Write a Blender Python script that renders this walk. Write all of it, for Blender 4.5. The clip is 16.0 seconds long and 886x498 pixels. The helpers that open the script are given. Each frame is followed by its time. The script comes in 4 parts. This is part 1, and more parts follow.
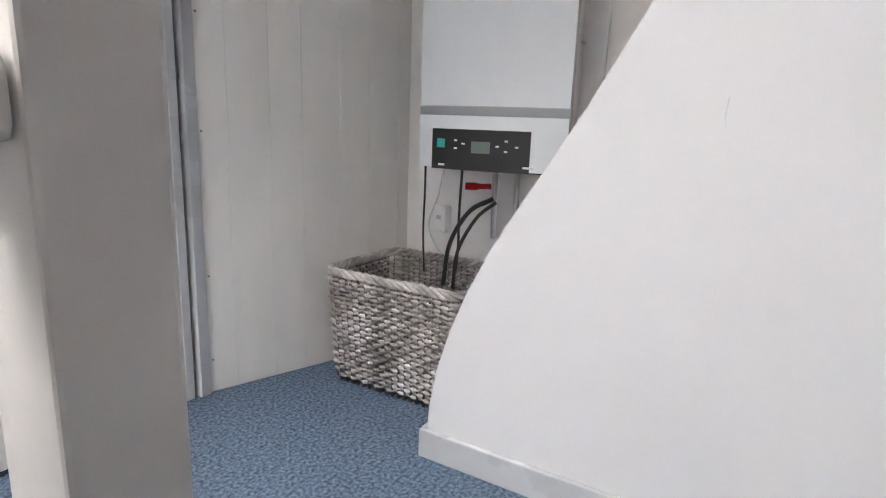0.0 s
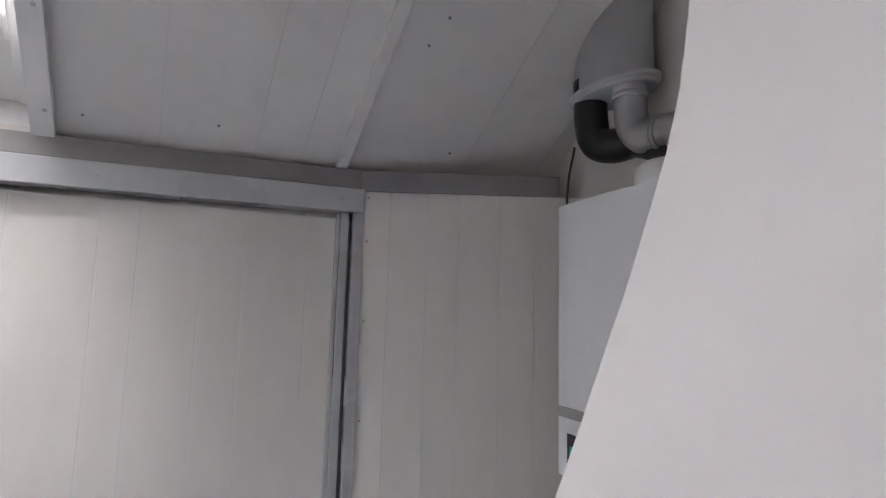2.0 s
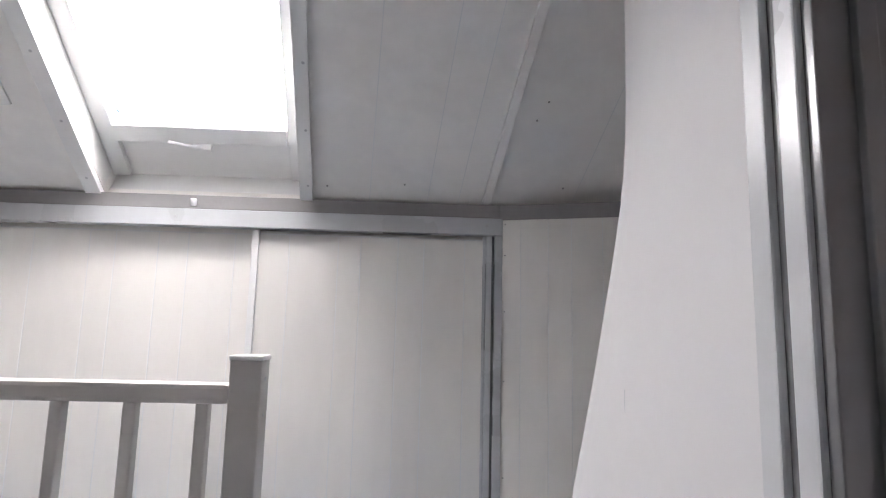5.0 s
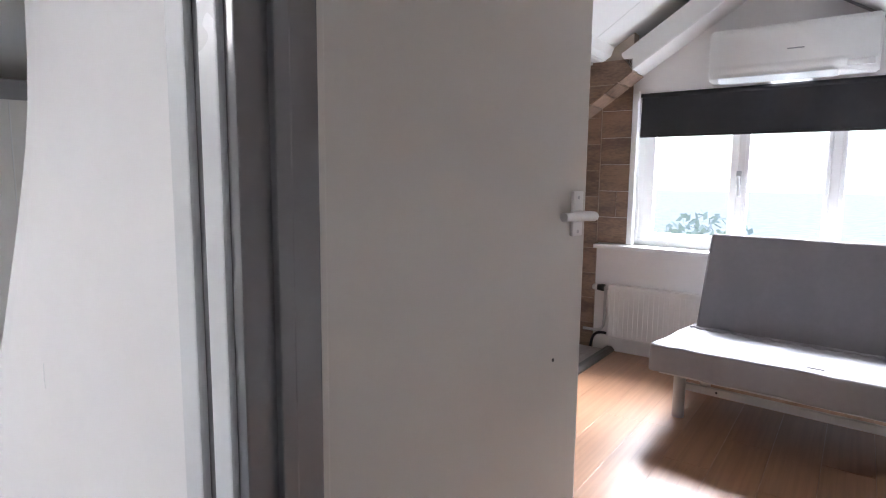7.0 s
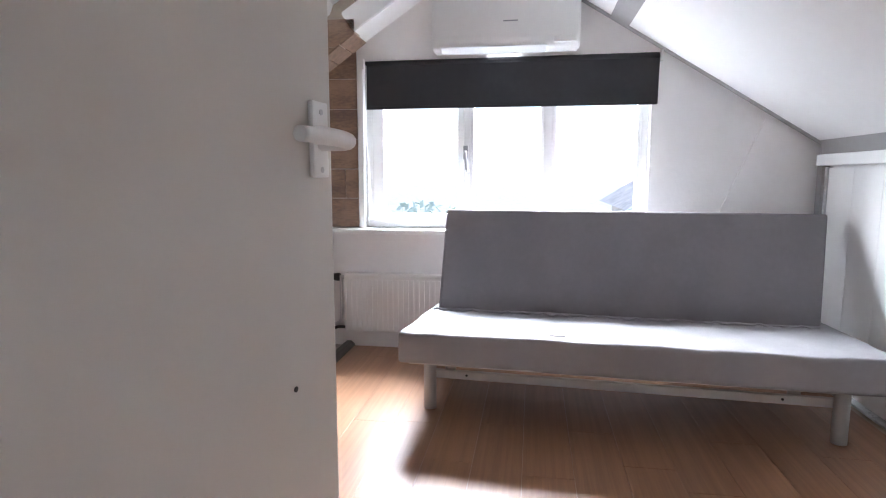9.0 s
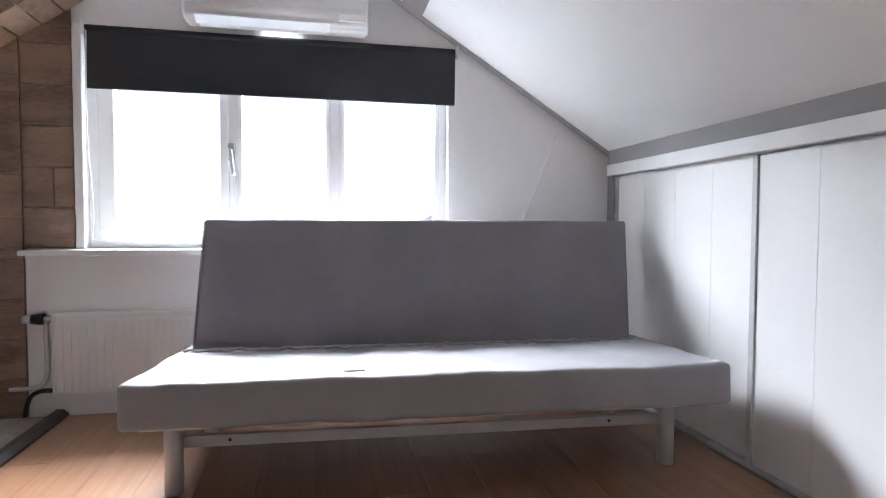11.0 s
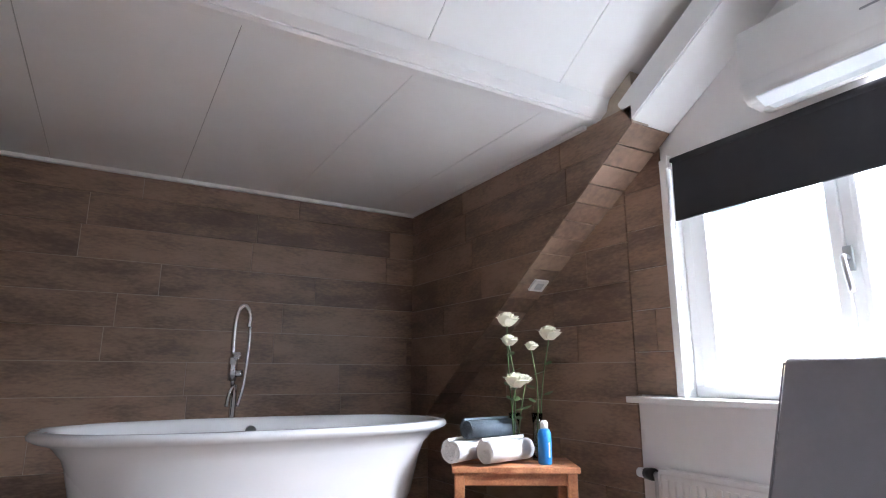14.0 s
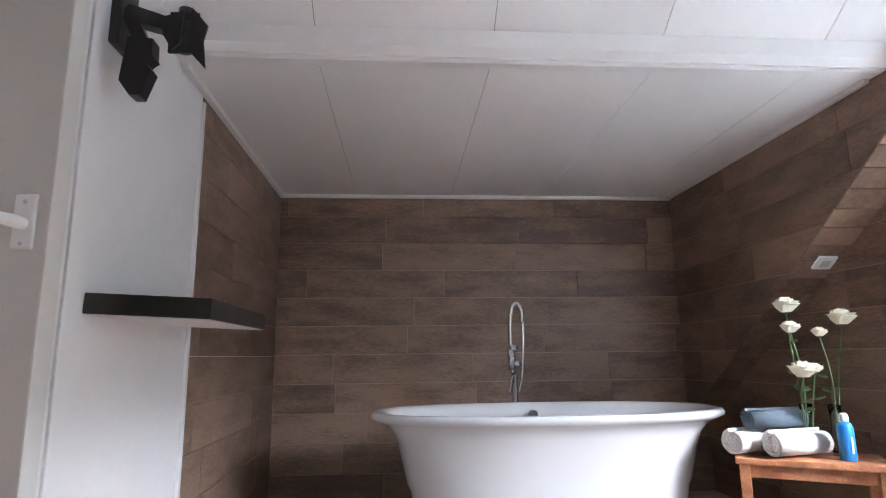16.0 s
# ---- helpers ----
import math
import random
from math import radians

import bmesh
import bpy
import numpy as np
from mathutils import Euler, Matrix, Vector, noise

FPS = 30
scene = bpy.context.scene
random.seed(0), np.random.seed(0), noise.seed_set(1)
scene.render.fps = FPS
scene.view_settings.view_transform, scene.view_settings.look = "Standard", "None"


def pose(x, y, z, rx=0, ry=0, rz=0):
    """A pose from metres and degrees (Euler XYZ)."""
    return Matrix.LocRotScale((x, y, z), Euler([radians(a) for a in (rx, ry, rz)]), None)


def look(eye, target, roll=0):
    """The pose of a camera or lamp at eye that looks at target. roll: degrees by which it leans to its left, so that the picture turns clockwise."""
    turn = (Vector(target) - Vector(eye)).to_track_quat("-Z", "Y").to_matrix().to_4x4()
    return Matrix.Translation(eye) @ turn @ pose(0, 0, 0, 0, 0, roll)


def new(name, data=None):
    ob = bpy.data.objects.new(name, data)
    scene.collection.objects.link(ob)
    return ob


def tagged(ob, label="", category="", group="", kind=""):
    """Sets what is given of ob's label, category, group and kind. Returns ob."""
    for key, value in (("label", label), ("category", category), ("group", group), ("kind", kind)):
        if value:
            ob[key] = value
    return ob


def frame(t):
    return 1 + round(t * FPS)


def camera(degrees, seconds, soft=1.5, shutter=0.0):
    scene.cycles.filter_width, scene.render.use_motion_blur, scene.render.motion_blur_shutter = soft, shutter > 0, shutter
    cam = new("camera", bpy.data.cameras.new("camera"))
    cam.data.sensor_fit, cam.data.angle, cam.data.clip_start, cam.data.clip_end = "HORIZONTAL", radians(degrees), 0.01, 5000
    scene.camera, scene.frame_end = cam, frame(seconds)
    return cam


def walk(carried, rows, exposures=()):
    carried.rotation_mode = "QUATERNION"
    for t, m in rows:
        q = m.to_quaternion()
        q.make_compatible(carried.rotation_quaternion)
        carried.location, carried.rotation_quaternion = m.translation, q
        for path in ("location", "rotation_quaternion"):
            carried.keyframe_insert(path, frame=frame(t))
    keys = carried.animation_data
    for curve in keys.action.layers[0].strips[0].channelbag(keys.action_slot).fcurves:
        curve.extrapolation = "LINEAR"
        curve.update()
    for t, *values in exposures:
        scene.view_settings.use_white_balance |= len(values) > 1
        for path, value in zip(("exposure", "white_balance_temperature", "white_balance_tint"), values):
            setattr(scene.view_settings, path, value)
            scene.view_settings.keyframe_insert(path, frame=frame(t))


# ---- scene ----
cam = camera(75.5, 16.0, soft=1.1)
PATH = [
    (0, (-0.139, 0.342, 0.789), (1.539, 1.344, 0.365), 2.1),
    (0.5, (0.133, 0.351, 0.876), (1.877, 1.288, 0.592), 2.6),
    (1, (0.359, 0.282, 0.979), (2.048, 1.349, 0.889), 1.7),
    (1.5, (0.42, 0.177, 1.048), (1.799, 1.622, 1.152), 0.7),
    (2, (0.469, -0.064, 1.057), (1.149, 1.801, 1.307), 1.5),
    (2.5, (0.365, -0.397, 1.039), (0.674, 1.557, 1.33), 1.4),
    (3, (0.363, -0.784, 0.958), (0.252, 1.182, 1.31), 2.3),
    (5.5, (0.494, -0.819, 0.992), (0.766, 1.153, 1.184), 0.8),
    (6, (0.507, -0.8, 1.085), (1.385, 0.997, 1.088), 0.3),
    (6.5, (0.52, -0.782, 1.169), (1.856, 0.695, 0.982), 0.1),
    (7, (0.523, -0.797, 1.21), (2.126, 0.373, 0.965), 0.6),
    (7.5, (0.504, -0.736, 1.202), (2.22, 0.263, 0.959), 0.6),
    (8, (0.611, -0.739, 1.159), (2.378, 0.173, 0.948), 0.0),
    (8.5, (0.79, -0.655, 1.115), (2.671, -0.007, 0.9), 0.2),
    (9, (0.975, -0.575, 1.09), (2.936, -0.268, 0.837), 0.0),
    (9.5, (1.189, -0.575, 1.053), (3.168, -0.64, 0.772), 0.5),
    (9.7, (1.284, -0.585, 1.027), (3.25, -0.774, 0.734), 0.8),
    (12, (1.769, -0.584, 0.845), (3.715, -1.046, 0.799), 0.0),
    (12.5, (2.024, -0.626, 0.881), (4.023, -0.611, 0.919), -1.2),
    (13, (2.305, -0.725, 0.822), (4.111, 0.094, 1.077), -1.8),
    (13.5, (2.409, -0.819, 0.867), (3.868, 0.502, 1.218), -1.1),
    (14, (2.419, -1.099, 0.851), (3.394, 0.593, 1.281), 0.2),
    (14.5, (2.347, -1.233, 0.848), (2.934, 0.626, 1.297), 1.1),
    (15, (2.354, -1.314, 0.854), (2.634, 0.617, 1.291), 1.3),
    (15.5, (2.355, -1.289, 0.871), (2.519, 0.664, 1.273), 0.4),
    (16, (2.351, -1.307, 0.901), (2.493, 0.654, 1.268), -0.7),
]
walk(cam, [(t, look(e, g, r)) for t, e, g, r in PATH],
     exposures=[(0.0, 1.12, 6500, 14), (1.0, 0.98, 6500, 15), (2.0, 0.6, 6500, 17), (3.0, 0.78, 6500, 17), (6.0, 0.85, 6400, 16), (8.0, 1.15, 6300, 15), (9.5, 1.12, 6300, 15), (12.0, 0.68, 6250, 15), (13.0, 0.85, 6150, 14), (16.0, 1.18, 6150, 14)])

# ---- world and light ----
world = bpy.data.worlds.new("world")
scene.world = world
world.use_nodes = True
wn, wl = world.node_tree.nodes, world.node_tree.links
sky = wn.new("ShaderNodeTexSky")
sky.sky_type, sky.sun_disc = "NISHITA", False
sky.sun_elevation, sky.sun_rotation = radians(48), radians(90)
sky.dust_density = 0.4
wl.new(sky.outputs[0], wn["Background"].inputs[0])
wn["Background"].inputs[1].default_value = 0.15


def lamp(name, kind, m, energy, color=(1, 1, 1), **extra):
    d = bpy.data.lights.new(name, kind)
    d.energy, d.color = energy, color
    for k, v in extra.items():
        if k == "size":
            d.size = v
        elif k == "size_y":
            d.shape, d.size_y = "RECTANGLE", v
        elif k == "angle":
            d.angle = v
    ob = new(name, d)
    ob.matrix_world = m
    return ob


lamp("sun", "SUN", look((12, -1, 10), (3, -0.4, 0.5)), 1.2, (1.0, 0.97, 0.93), angle=radians(18))
lamp("window_skylight", "AREA", look((5.6, -0.4, 2.27), (2.0, -0.4, 0.95)), 560, (0.88, 0.94, 1.0), size=2.6, size_y=1.0)
lamp("roof_window_skylight", "AREA", look((-0.34, 1.55, 2.53), (-0.48, 1.017, 1.68)), 170, (1.0, 0.97, 0.95), size=2.2, size_y=2.0)

# ---- materials ----


def mat(name, color, rough=0.5, metal=0.0, var=0.06, scale=6.0, bump=0.0, bscale=60.0, stretch=(1, 1, 1), spec=0.5,
        coat=0.0, rand=0.0, dark=None, grain=0.0):
    """Paint, wood, cloth or metal: colour with two scales of variation and fine relief, in metres."""
    m = bpy.data.materials.new(name)
    m.use_nodes = True
    n, l = m.node_tree.nodes, m.node_tree.links
    b = n["Principled BSDF"]
    tc = n.new("ShaderNodeNewGeometry") if rand == 0 else n.new("ShaderNodeTexCoord")
    vec = tc.outputs["Position"] if rand == 0 else tc.outputs["Object"]
    mp = n.new("ShaderNodeMapping")
    mp.inputs["Scale"].default_value = stretch
    l.new(vec, mp.inputs[0])
    source = mp.outputs[0]
    if rand:
        oi = n.new("ShaderNodeObjectInfo")
        off = n.new("ShaderNodeVectorMath")
        off.operation = "SCALE"
        comb = n.new("ShaderNodeCombineXYZ")
        for i in range(3):
            l.new(oi.outputs["Random"], comb.inputs[i])
        l.new(comb.outputs[0], off.inputs[0])
        off.inputs["Scale"].default_value = 31.0
        add = n.new("ShaderNodeVectorMath")
        l.new(source, add.inputs[0]), l.new(off.outputs[0], add.inputs[1])
        source = add.outputs[0]
    big, fine = n.new("ShaderNodeTexNoise"), n.new("ShaderNodeTexNoise")
    big.inputs["Scale"].default_value, fine.inputs["Scale"].default_value = scale, scale * 9
    big.inputs["Detail"].default_value = fine.inputs["Detail"].default_value = 4
    l.new(source, big.inputs["Vector"]), l.new(source, fine.inputs["Vector"])
    mix = n.new("ShaderNodeMath")
    mix.operation = "MULTIPLY_ADD"
    l.new(fine.outputs["Fac"], mix.inputs[0])
    mix.inputs[1].default_value = 0.35 + grain
    l.new(big.outputs["Fac"], mix.inputs[2])
    fac = mix.outputs[0]
    if rand:
        m2 = n.new("ShaderNodeMath")
        m2.operation = "MULTIPLY_ADD"
        l.new(oi.outputs["Random"], m2.inputs[0])
        m2.inputs[1].default_value = rand
        l.new(fac, m2.inputs[2])
        fac = m2.outputs[0]
    ramp = n.new("ShaderNodeValToRGB")
    c = np.array(color)
    lo = np.array(dark) if dark else np.clip(c * (1 - var), 0, 1)
    ramp.color_ramp.interpolation = "EASE"
    ramp.color_ramp.elements[0].color = (*lo, 1)
    ramp.color_ramp.elements[1].color = (*np.clip(c * (1 + var), 0, 1), 1)
    mean, spread = 0.5 + 0.5 * (0.35 + grain) + 0.5 * rand, 0.17 + 0.13 * (0.35 + grain) + 0.32 * rand
    span = n.new("ShaderNodeMapRange")
    span.inputs["From Min"].default_value, span.inputs["From Max"].default_value = mean - spread, mean + spread
    l.new(fac, span.inputs["Value"])
    l.new(span.outputs[0], ramp.inputs[0])
    l.new(ramp.outputs[0], b.inputs["Base Color"])
    rr = n.new("ShaderNodeMapRange")
    rr.inputs["To Min"].default_value, rr.inputs["To Max"].default_value = max(rough - (0.015 if rand else 0.08), 0.03), min(rough + (0.02 if rand else 0.1), 1)
    l.new(big.outputs["Fac"], rr.inputs["Value"])
    if rand == 0:
        l.new(rr.outputs[0], b.inputs["Roughness"])
    else:
        b.inputs["Roughness"].default_value = rough
    b.inputs["Metallic"].default_value = metal
    b.inputs["Specular IOR Level"].default_value = spec
    b.inputs["Coat Weight"].default_value = coat
    if bump:
        bt = n.new("ShaderNodeTexNoise")
        bt.inputs["Scale"].default_value = bscale
        bt.inputs["Detail"].default_value = 5
        l.new(source, bt.inputs["Vector"])
        bp = n.new("ShaderNodeBump")
        bp.inputs["Strength"].default_value, bp.inputs["Distance"].default_value = bump, 0.004
        l.new(bt.outputs["Fac"], bp.inputs["Height"])
        l.new(bp.outputs[0], b.inputs["Normal"])
    return m


def glass(name, tint=(0.96, 0.99, 0.98), rough=0.0, ior=1.45):
    m = bpy.data.materials.new(name)
    m.use_nodes = True
    b = m.node_tree.nodes["Principled BSDF"]
    b.inputs["Base Color"].default_value = (*tint, 1)
    b.inputs["Roughness"].default_value, b.inputs["Transmission Weight"].default_value, b.inputs["IOR"].default_value = rough, 1.0, ior
    return m


WALL = mat("white_wall_paint", (0.80, 0.79, 0.78), 0.75, var=0.02, scale=2.5, bump=0.25, bscale=45)
SWALL = mat("smooth_plaster_white", (0.70, 0.69, 0.69), 0.7, var=0.02, scale=1.8, bump=0.15, bscale=30)
GREYWALL = mat("rough_grey_white_plaster", (0.70, 0.69, 0.68), 0.85, var=0.05, scale=3, bump=0.5, bscale=40)
PANEL = mat("off_white_panel_paint", (0.82, 0.795, 0.755), 0.55, var=0.04, scale=1.6, bump=0.12, bscale=25, stretch=(1, 1, 0.25))
CEIL = mat("white_ceiling_panel", (0.82, 0.82, 0.81), 0.5, var=0.02, scale=1.5, bump=0.08, bscale=30)
ATTIC = mat("cream_roof_board_paint", (0.88, 0.86, 0.83), 0.6, var=0.05, scale=1.8, bump=0.15, bscale=25)
GREYBEAM = mat("warm_grey_beam_paint", (0.30, 0.29, 0.285), 0.55, var=0.06, scale=3, bump=0.15)
LGREY = mat("light_grey_gloss_paint", (0.55, 0.56, 0.57), 0.28, var=0.04, scale=3, bump=0.08, coat=0.2)
# frame grey with the shade of reveals and rebates put into the colour
DGREY = mat("shade_darkened_grey_gloss", (0.17, 0.17, 0.175), 0.22, var=0.06, scale=3, coat=0.3)
GLOSSW = mat("white_gloss_paint", (0.80, 0.80, 0.79), 0.36, var=0.02, scale=3)
DOORM = mat("grey_white_door_gloss", (0.59, 0.57, 0.53), 0.33, var=0.012, scale=1.0)
RAILP = mat("taupe_white_rail_paint", (0.58, 0.55, 0.52), 0.35, var=0.05, scale=4, bump=0.1)
CARPET = mat("blue_carpet", (0.21, 0.29, 0.39), 0.95, scale=110, bump=1.0, bscale=420, dark=(0.022, 0.040, 0.075), grain=0.5)
TILE = mat("brown_wood_look_tile", (0.31, 0.205, 0.145), 0.4, scale=3.4, bump=0.3, bscale=30, stretch=(1.0, 1, 3.2), rand=0.24,
           dark=(0.128, 0.081, 0.058), grain=0.25)
GROUT = mat("beige_grout", (0.44, 0.37, 0.30), 0.9, var=0.1, scale=12)
PLANK = mat("reddish_oak_laminate", (0.305, 0.162, 0.092), 0.3, scale=2.2, bump=0.0, bscale=40, stretch=(0.6, 24, 1), rand=0.12,
            dark=(0.24, 0.125, 0.071), grain=0.05)
GTILE = mat("grey_wood_look_floor_tile", (0.33, 0.29, 0.26), 0.45, scale=2, bump=0.15, stretch=(1, 7, 1), rand=0.3, dark=(0.16, 0.135, 0.12), grain=0.2)
DSTRIP = mat("dark_wet_edge_strip", (0.035, 0.03, 0.028), 0.4, var=0.2, scale=8, bump=0.3)
BLIND = mat("black_blackout_cloth", (0.028, 0.028, 0.032), 0.8, var=0.15, scale=3, bump=0.15, bscale=300)
BLUEB = mat("blue_roller_cloth", (0.09, 0.20, 0.42), 0.8, var=0.1, scale=5)
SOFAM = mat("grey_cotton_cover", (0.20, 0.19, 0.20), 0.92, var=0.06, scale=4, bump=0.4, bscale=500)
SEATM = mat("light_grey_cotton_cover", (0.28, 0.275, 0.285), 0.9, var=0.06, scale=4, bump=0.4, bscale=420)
SOFAL = mat("grey_white_powder_coat", (0.50, 0.49, 0.48), 0.4, var=0.03, scale=5)
RADW = mat("white_radiator_enamel", (0.78, 0.77, 0.75), 0.35, var=0.02, scale=4)
BATHM = mat("white_bath_acrylic", (0.58, 0.58, 0.59), 0.18, var=0.01, scale=2, coat=0.3)
CHROME = mat("chrome", (0.62, 0.62, 0.64), 0.08, 1.0, var=0.02, scale=4)
STEEL = mat("brushed_steel_pipe", (0.55, 0.55, 0.56), 0.32, 1.0, var=0.08, scale=6)
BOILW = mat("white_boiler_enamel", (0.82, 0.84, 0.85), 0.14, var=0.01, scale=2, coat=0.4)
# casing side: darker and warmer than the front
BOILS = mat("darker_boiler_side_enamel", (0.62, 0.59, 0.56), 0.4, var=0.03, scale=3)
BLACKP = mat("black_plastic", (0.015, 0.015, 0.016), 0.35, var=0.1, scale=8)
GREYP = mat("light_grey_plastic", (0.55, 0.57, 0.58), 0.35, var=0.03, scale=5)
SILVERP = mat("silver_grey_plastic", (0.34, 0.35, 0.36), 0.35, 0.3, var=0.03, scale=6)
TEAL = mat("teal_badge", (0.02, 0.42, 0.36), 0.4, var=0.05, scale=20)
LCD = mat("lcd_glass", (0.16, 0.20, 0.17), 0.2, var=0.05, scale=20)
PRINT = mat("white_print", (0.65, 0.65, 0.65), 0.5, var=0.02, scale=9)
RED = mat("red_enamel", (0.30, 0.012, 0.010), 0.2, var=0.08, scale=4, coat=0.2)
WICKER = mat("grey_washed_willow", (0.56, 0.53, 0.50), 0.7, scale=9, bump=0.3, bscale=160, dark=(0.27, 0.245, 0.225))
STAKE = mat("dark_willow_stake", (0.20, 0.17, 0.15), 0.8, var=0.15, scale=20)
OAKST = mat("orange_teak_wood", (0.46, 0.20, 0.095), 0.42, scale=2.5, bump=0.12, stretch=(6, 1, 6), dark=(0.25, 0.09, 0.04), grain=0.2)
TOWELW = mat("white_terry", (0.78, 0.78, 0.77), 0.95, var=0.05, scale=30, bump=1.0, bscale=300)
TOWELB = mat("slate_blue_terry", (0.10, 0.125, 0.15), 0.95, var=0.12, scale=30, bump=1.0, bscale=300)
BLUEBOT = mat("blue_bottle_plastic", (0.02, 0.20, 0.52), 0.3, var=0.05, scale=12)
WHITEP = mat("white_plastic", (0.80, 0.80, 0.79), 0.35, var=0.02, scale=8)
STEM = mat("green_stem", (0.07, 0.13, 0.045), 0.5, var=0.2, scale=40)
PETAL = mat("cream_petal", (0.83, 0.82, 0.68), 0.6, var=0.05, scale=40)
SHELFM = mat("black_brown_foil", (0.018, 0.016, 0.015), 0.35, var=0.1, scale=10)
SHELFU = mat("shelf_underside_reflection", (0.62, 0.60, 0.60), 0.5, var=0.03, scale=6)
CABLE = mat("black_cable_rubber", (0.02, 0.02, 0.02), 0.5, var=0.1, scale=20)
GLASS = glass("window_glass", ior=1.05)
VASEG = glass("vase_glass", (0.9, 0.97, 0.95))
# outdoor colours are lightened to paint in the overexposed daylight
GRASS = mat("glare_bleached_grass", (0.80, 0.78, 0.74), 0.9, var=0.1, scale=0.6, bump=0.3, bscale=3)
BRICK = mat("glare_bleached_brick", (0.60, 0.52, 0.47), 0.85, var=0.15, scale=1.5, bump=0.3, bscale=14)
ROOFM = mat("glare_bleached_roof_tiles", (0.5, 0.45, 0.43), 0.8, var=0.2, scale=2.5, bump=0.5, bscale=10)
LEAF = mat("glare_bleached_foliage", (0.62, 0.68, 0.56), 0.7, var=0.12, scale=3)
BARK = mat("bark", (0.14, 0.10, 0.07), 0.9, var=0.2, scale=6, bump=0.5)

# ---- mesh helpers ----


def box(bm, x0, x1, y0, y1, z0, z1, bev=0.0, m=None):
    """Adds a box, bevelled, to bm."""
    mt = Matrix.Translation(((x0 + x1) / 2, (y0 + y1) / 2, (z0 + z1) / 2)) @ Matrix.Diagonal((abs(x1 - x0), abs(y1 - y0), abs(z1 - z0), 1))
    if m is not None:
        mt = m @ mt
    r = bmesh.ops.create_cube(bm, size=1, matrix=mt)
    if bev:
        es = list({e for v in r["verts"] for e in v.link_edges})
        bmesh.ops.bevel(bm, geom=es, offset=bev, segments=2, profile=0.6, affect="EDGES")
    return bm


def bx(x0, x1, y0, y1, z0, z1, bev=0.003, m=None):
    return box(bmesh.new(), x0, x1, y0, y1, z0, z1, bev, m)


def prism(pts, d0, d1, axis="x"):
    """A closed outline pushed along an axis. pts: (y, z) for x, (x, z) for y, (x, y) for z."""
    bm = bmesh.new()

    def at(p, d):
        return {"x": (d, p[0], p[1]), "y": (p[0], d, p[1]), "z": (p[0], p[1], d)}[axis]
    a = [bm.verts.new(at(p, d0)) for p in pts]
    b = [bm.verts.new(at(p, d1)) for p in pts]
    n = len(pts)
    for i in range(n):
        bm.faces.new((a[i], a[(i + 1) % n], b[(i + 1) % n], b[i]))
    bm.faces.new(a)
    bm.faces.new(b)
    bmesh.ops.recalc_face_normals(bm, faces=bm.faces)
    return bm


def lathe(profile, seg=32, sx=1.0, sy=1.0, at=(0, 0, 0), close=False):
    """A turned body: profile of (radius, z)."""
    bm = bmesh.new()
    rings = []
    for r, z in profile:
        rings.append([bm.verts.new((at[0] + r * sx * math.cos(2 * math.pi * i / seg), at[1] + r * sy * math.sin(2 * math.pi * i / seg), at[2] + z)) for i in range(seg)])
    for a, b in zip(rings, rings[1:]):
        for i in range(seg):
            bm.faces.new((a[i], a[(i + 1) % seg], b[(i + 1) % seg], b[i]))
    bm.faces.new(rings[0][::-1])
    bm.faces.new(rings[-1])
    for f in bm.faces:
        f.smooth = True
    bmesh.ops.recalc_face_normals(bm, faces=bm.faces)
    return bm


def tube(pts, r, seg=10, bm=None, closed=False, smooth=True):
    """A round rod along points; r may be a list."""
    bm = bm or bmesh.new()
    ps = [Vector(p) for p in pts]
    rs = r if isinstance(r, (list, tuple)) else [r] * len(ps)
    rings, up = [], None
    for i, p in enumerate(ps):
        if closed:
            d = ps[(i + 1) % len(ps)] - ps[i - 1]
        else:
            d = ps[min(i + 1, len(ps) - 1)] - ps[max(i - 1, 0)]
        d.normalize()
        if up is None:
            up = d.orthogonal().normalized()
        up = (up - d * up.dot(d))
        up = up.normalized() if up.length > 1e-6 else d.orthogonal().normalized()
        side = d.cross(up)
        rings.append([bm.verts.new(p + (up * math.cos(2 * math.pi * k / seg) + side * math.sin(2 * math.pi * k / seg)) * rs[i]) for k in range(seg)])
    pairs = list(zip(rings, rings[1:])) + ([(rings[-1], rings[0])] if closed else [])
    for a, b in pairs:
        for k in range(seg):
            f = bm.faces.new((a[k], a[(k + 1) % seg], b[(k + 1) % seg], b[k]))
            f.smooth = smooth
    if not closed:
        bm.faces.new(rings[0][::-1])
        bm.faces.new(rings[-1])
    return bm


def curve_pts(ctrl, n=24):
    """Points on a smooth line through the given ones."""
    c = [Vector(p) for p in ctrl]
    c = [c[0] * 2 - c[1]] + c + [c[-1] * 2 - c[-2]]
    out = []
    for i in range(1, len(c) - 2):
        for k in range(n):
            t = k / n
            a, b, d, e = c[i - 1], c[i], c[i + 1], c[i + 2]
            out.append(0.5 * ((2 * b) + (d - a) * t + (2 * a - 5 * b + 4 * d - e) * t * t + (3 * b - a - 3 * d + e) * t ** 3))
    out.append(c[-2])
    return out


def mesh_of(name, bm, material):
    me = bpy.data.meshes.new(name)
    bm.to_mesh(me)
    bm.free()
    me.materials.append(material)
    return me


def part(name, bm, material, parent=None, label=""):
    ob = new(name, mesh_of(name, bm, material))
    if parent is not None:
        ob.parent = parent
    return tagged(ob, label)


def thing(name, label, category, group="", kind="", at=None):
    """An empty that holds the parts of one thing."""
    ob = new(name)
    ob.empty_display_size = 0.1
    if at is not None:
        ob.matrix_world = at
    return tagged(ob, label, category, group, kind)


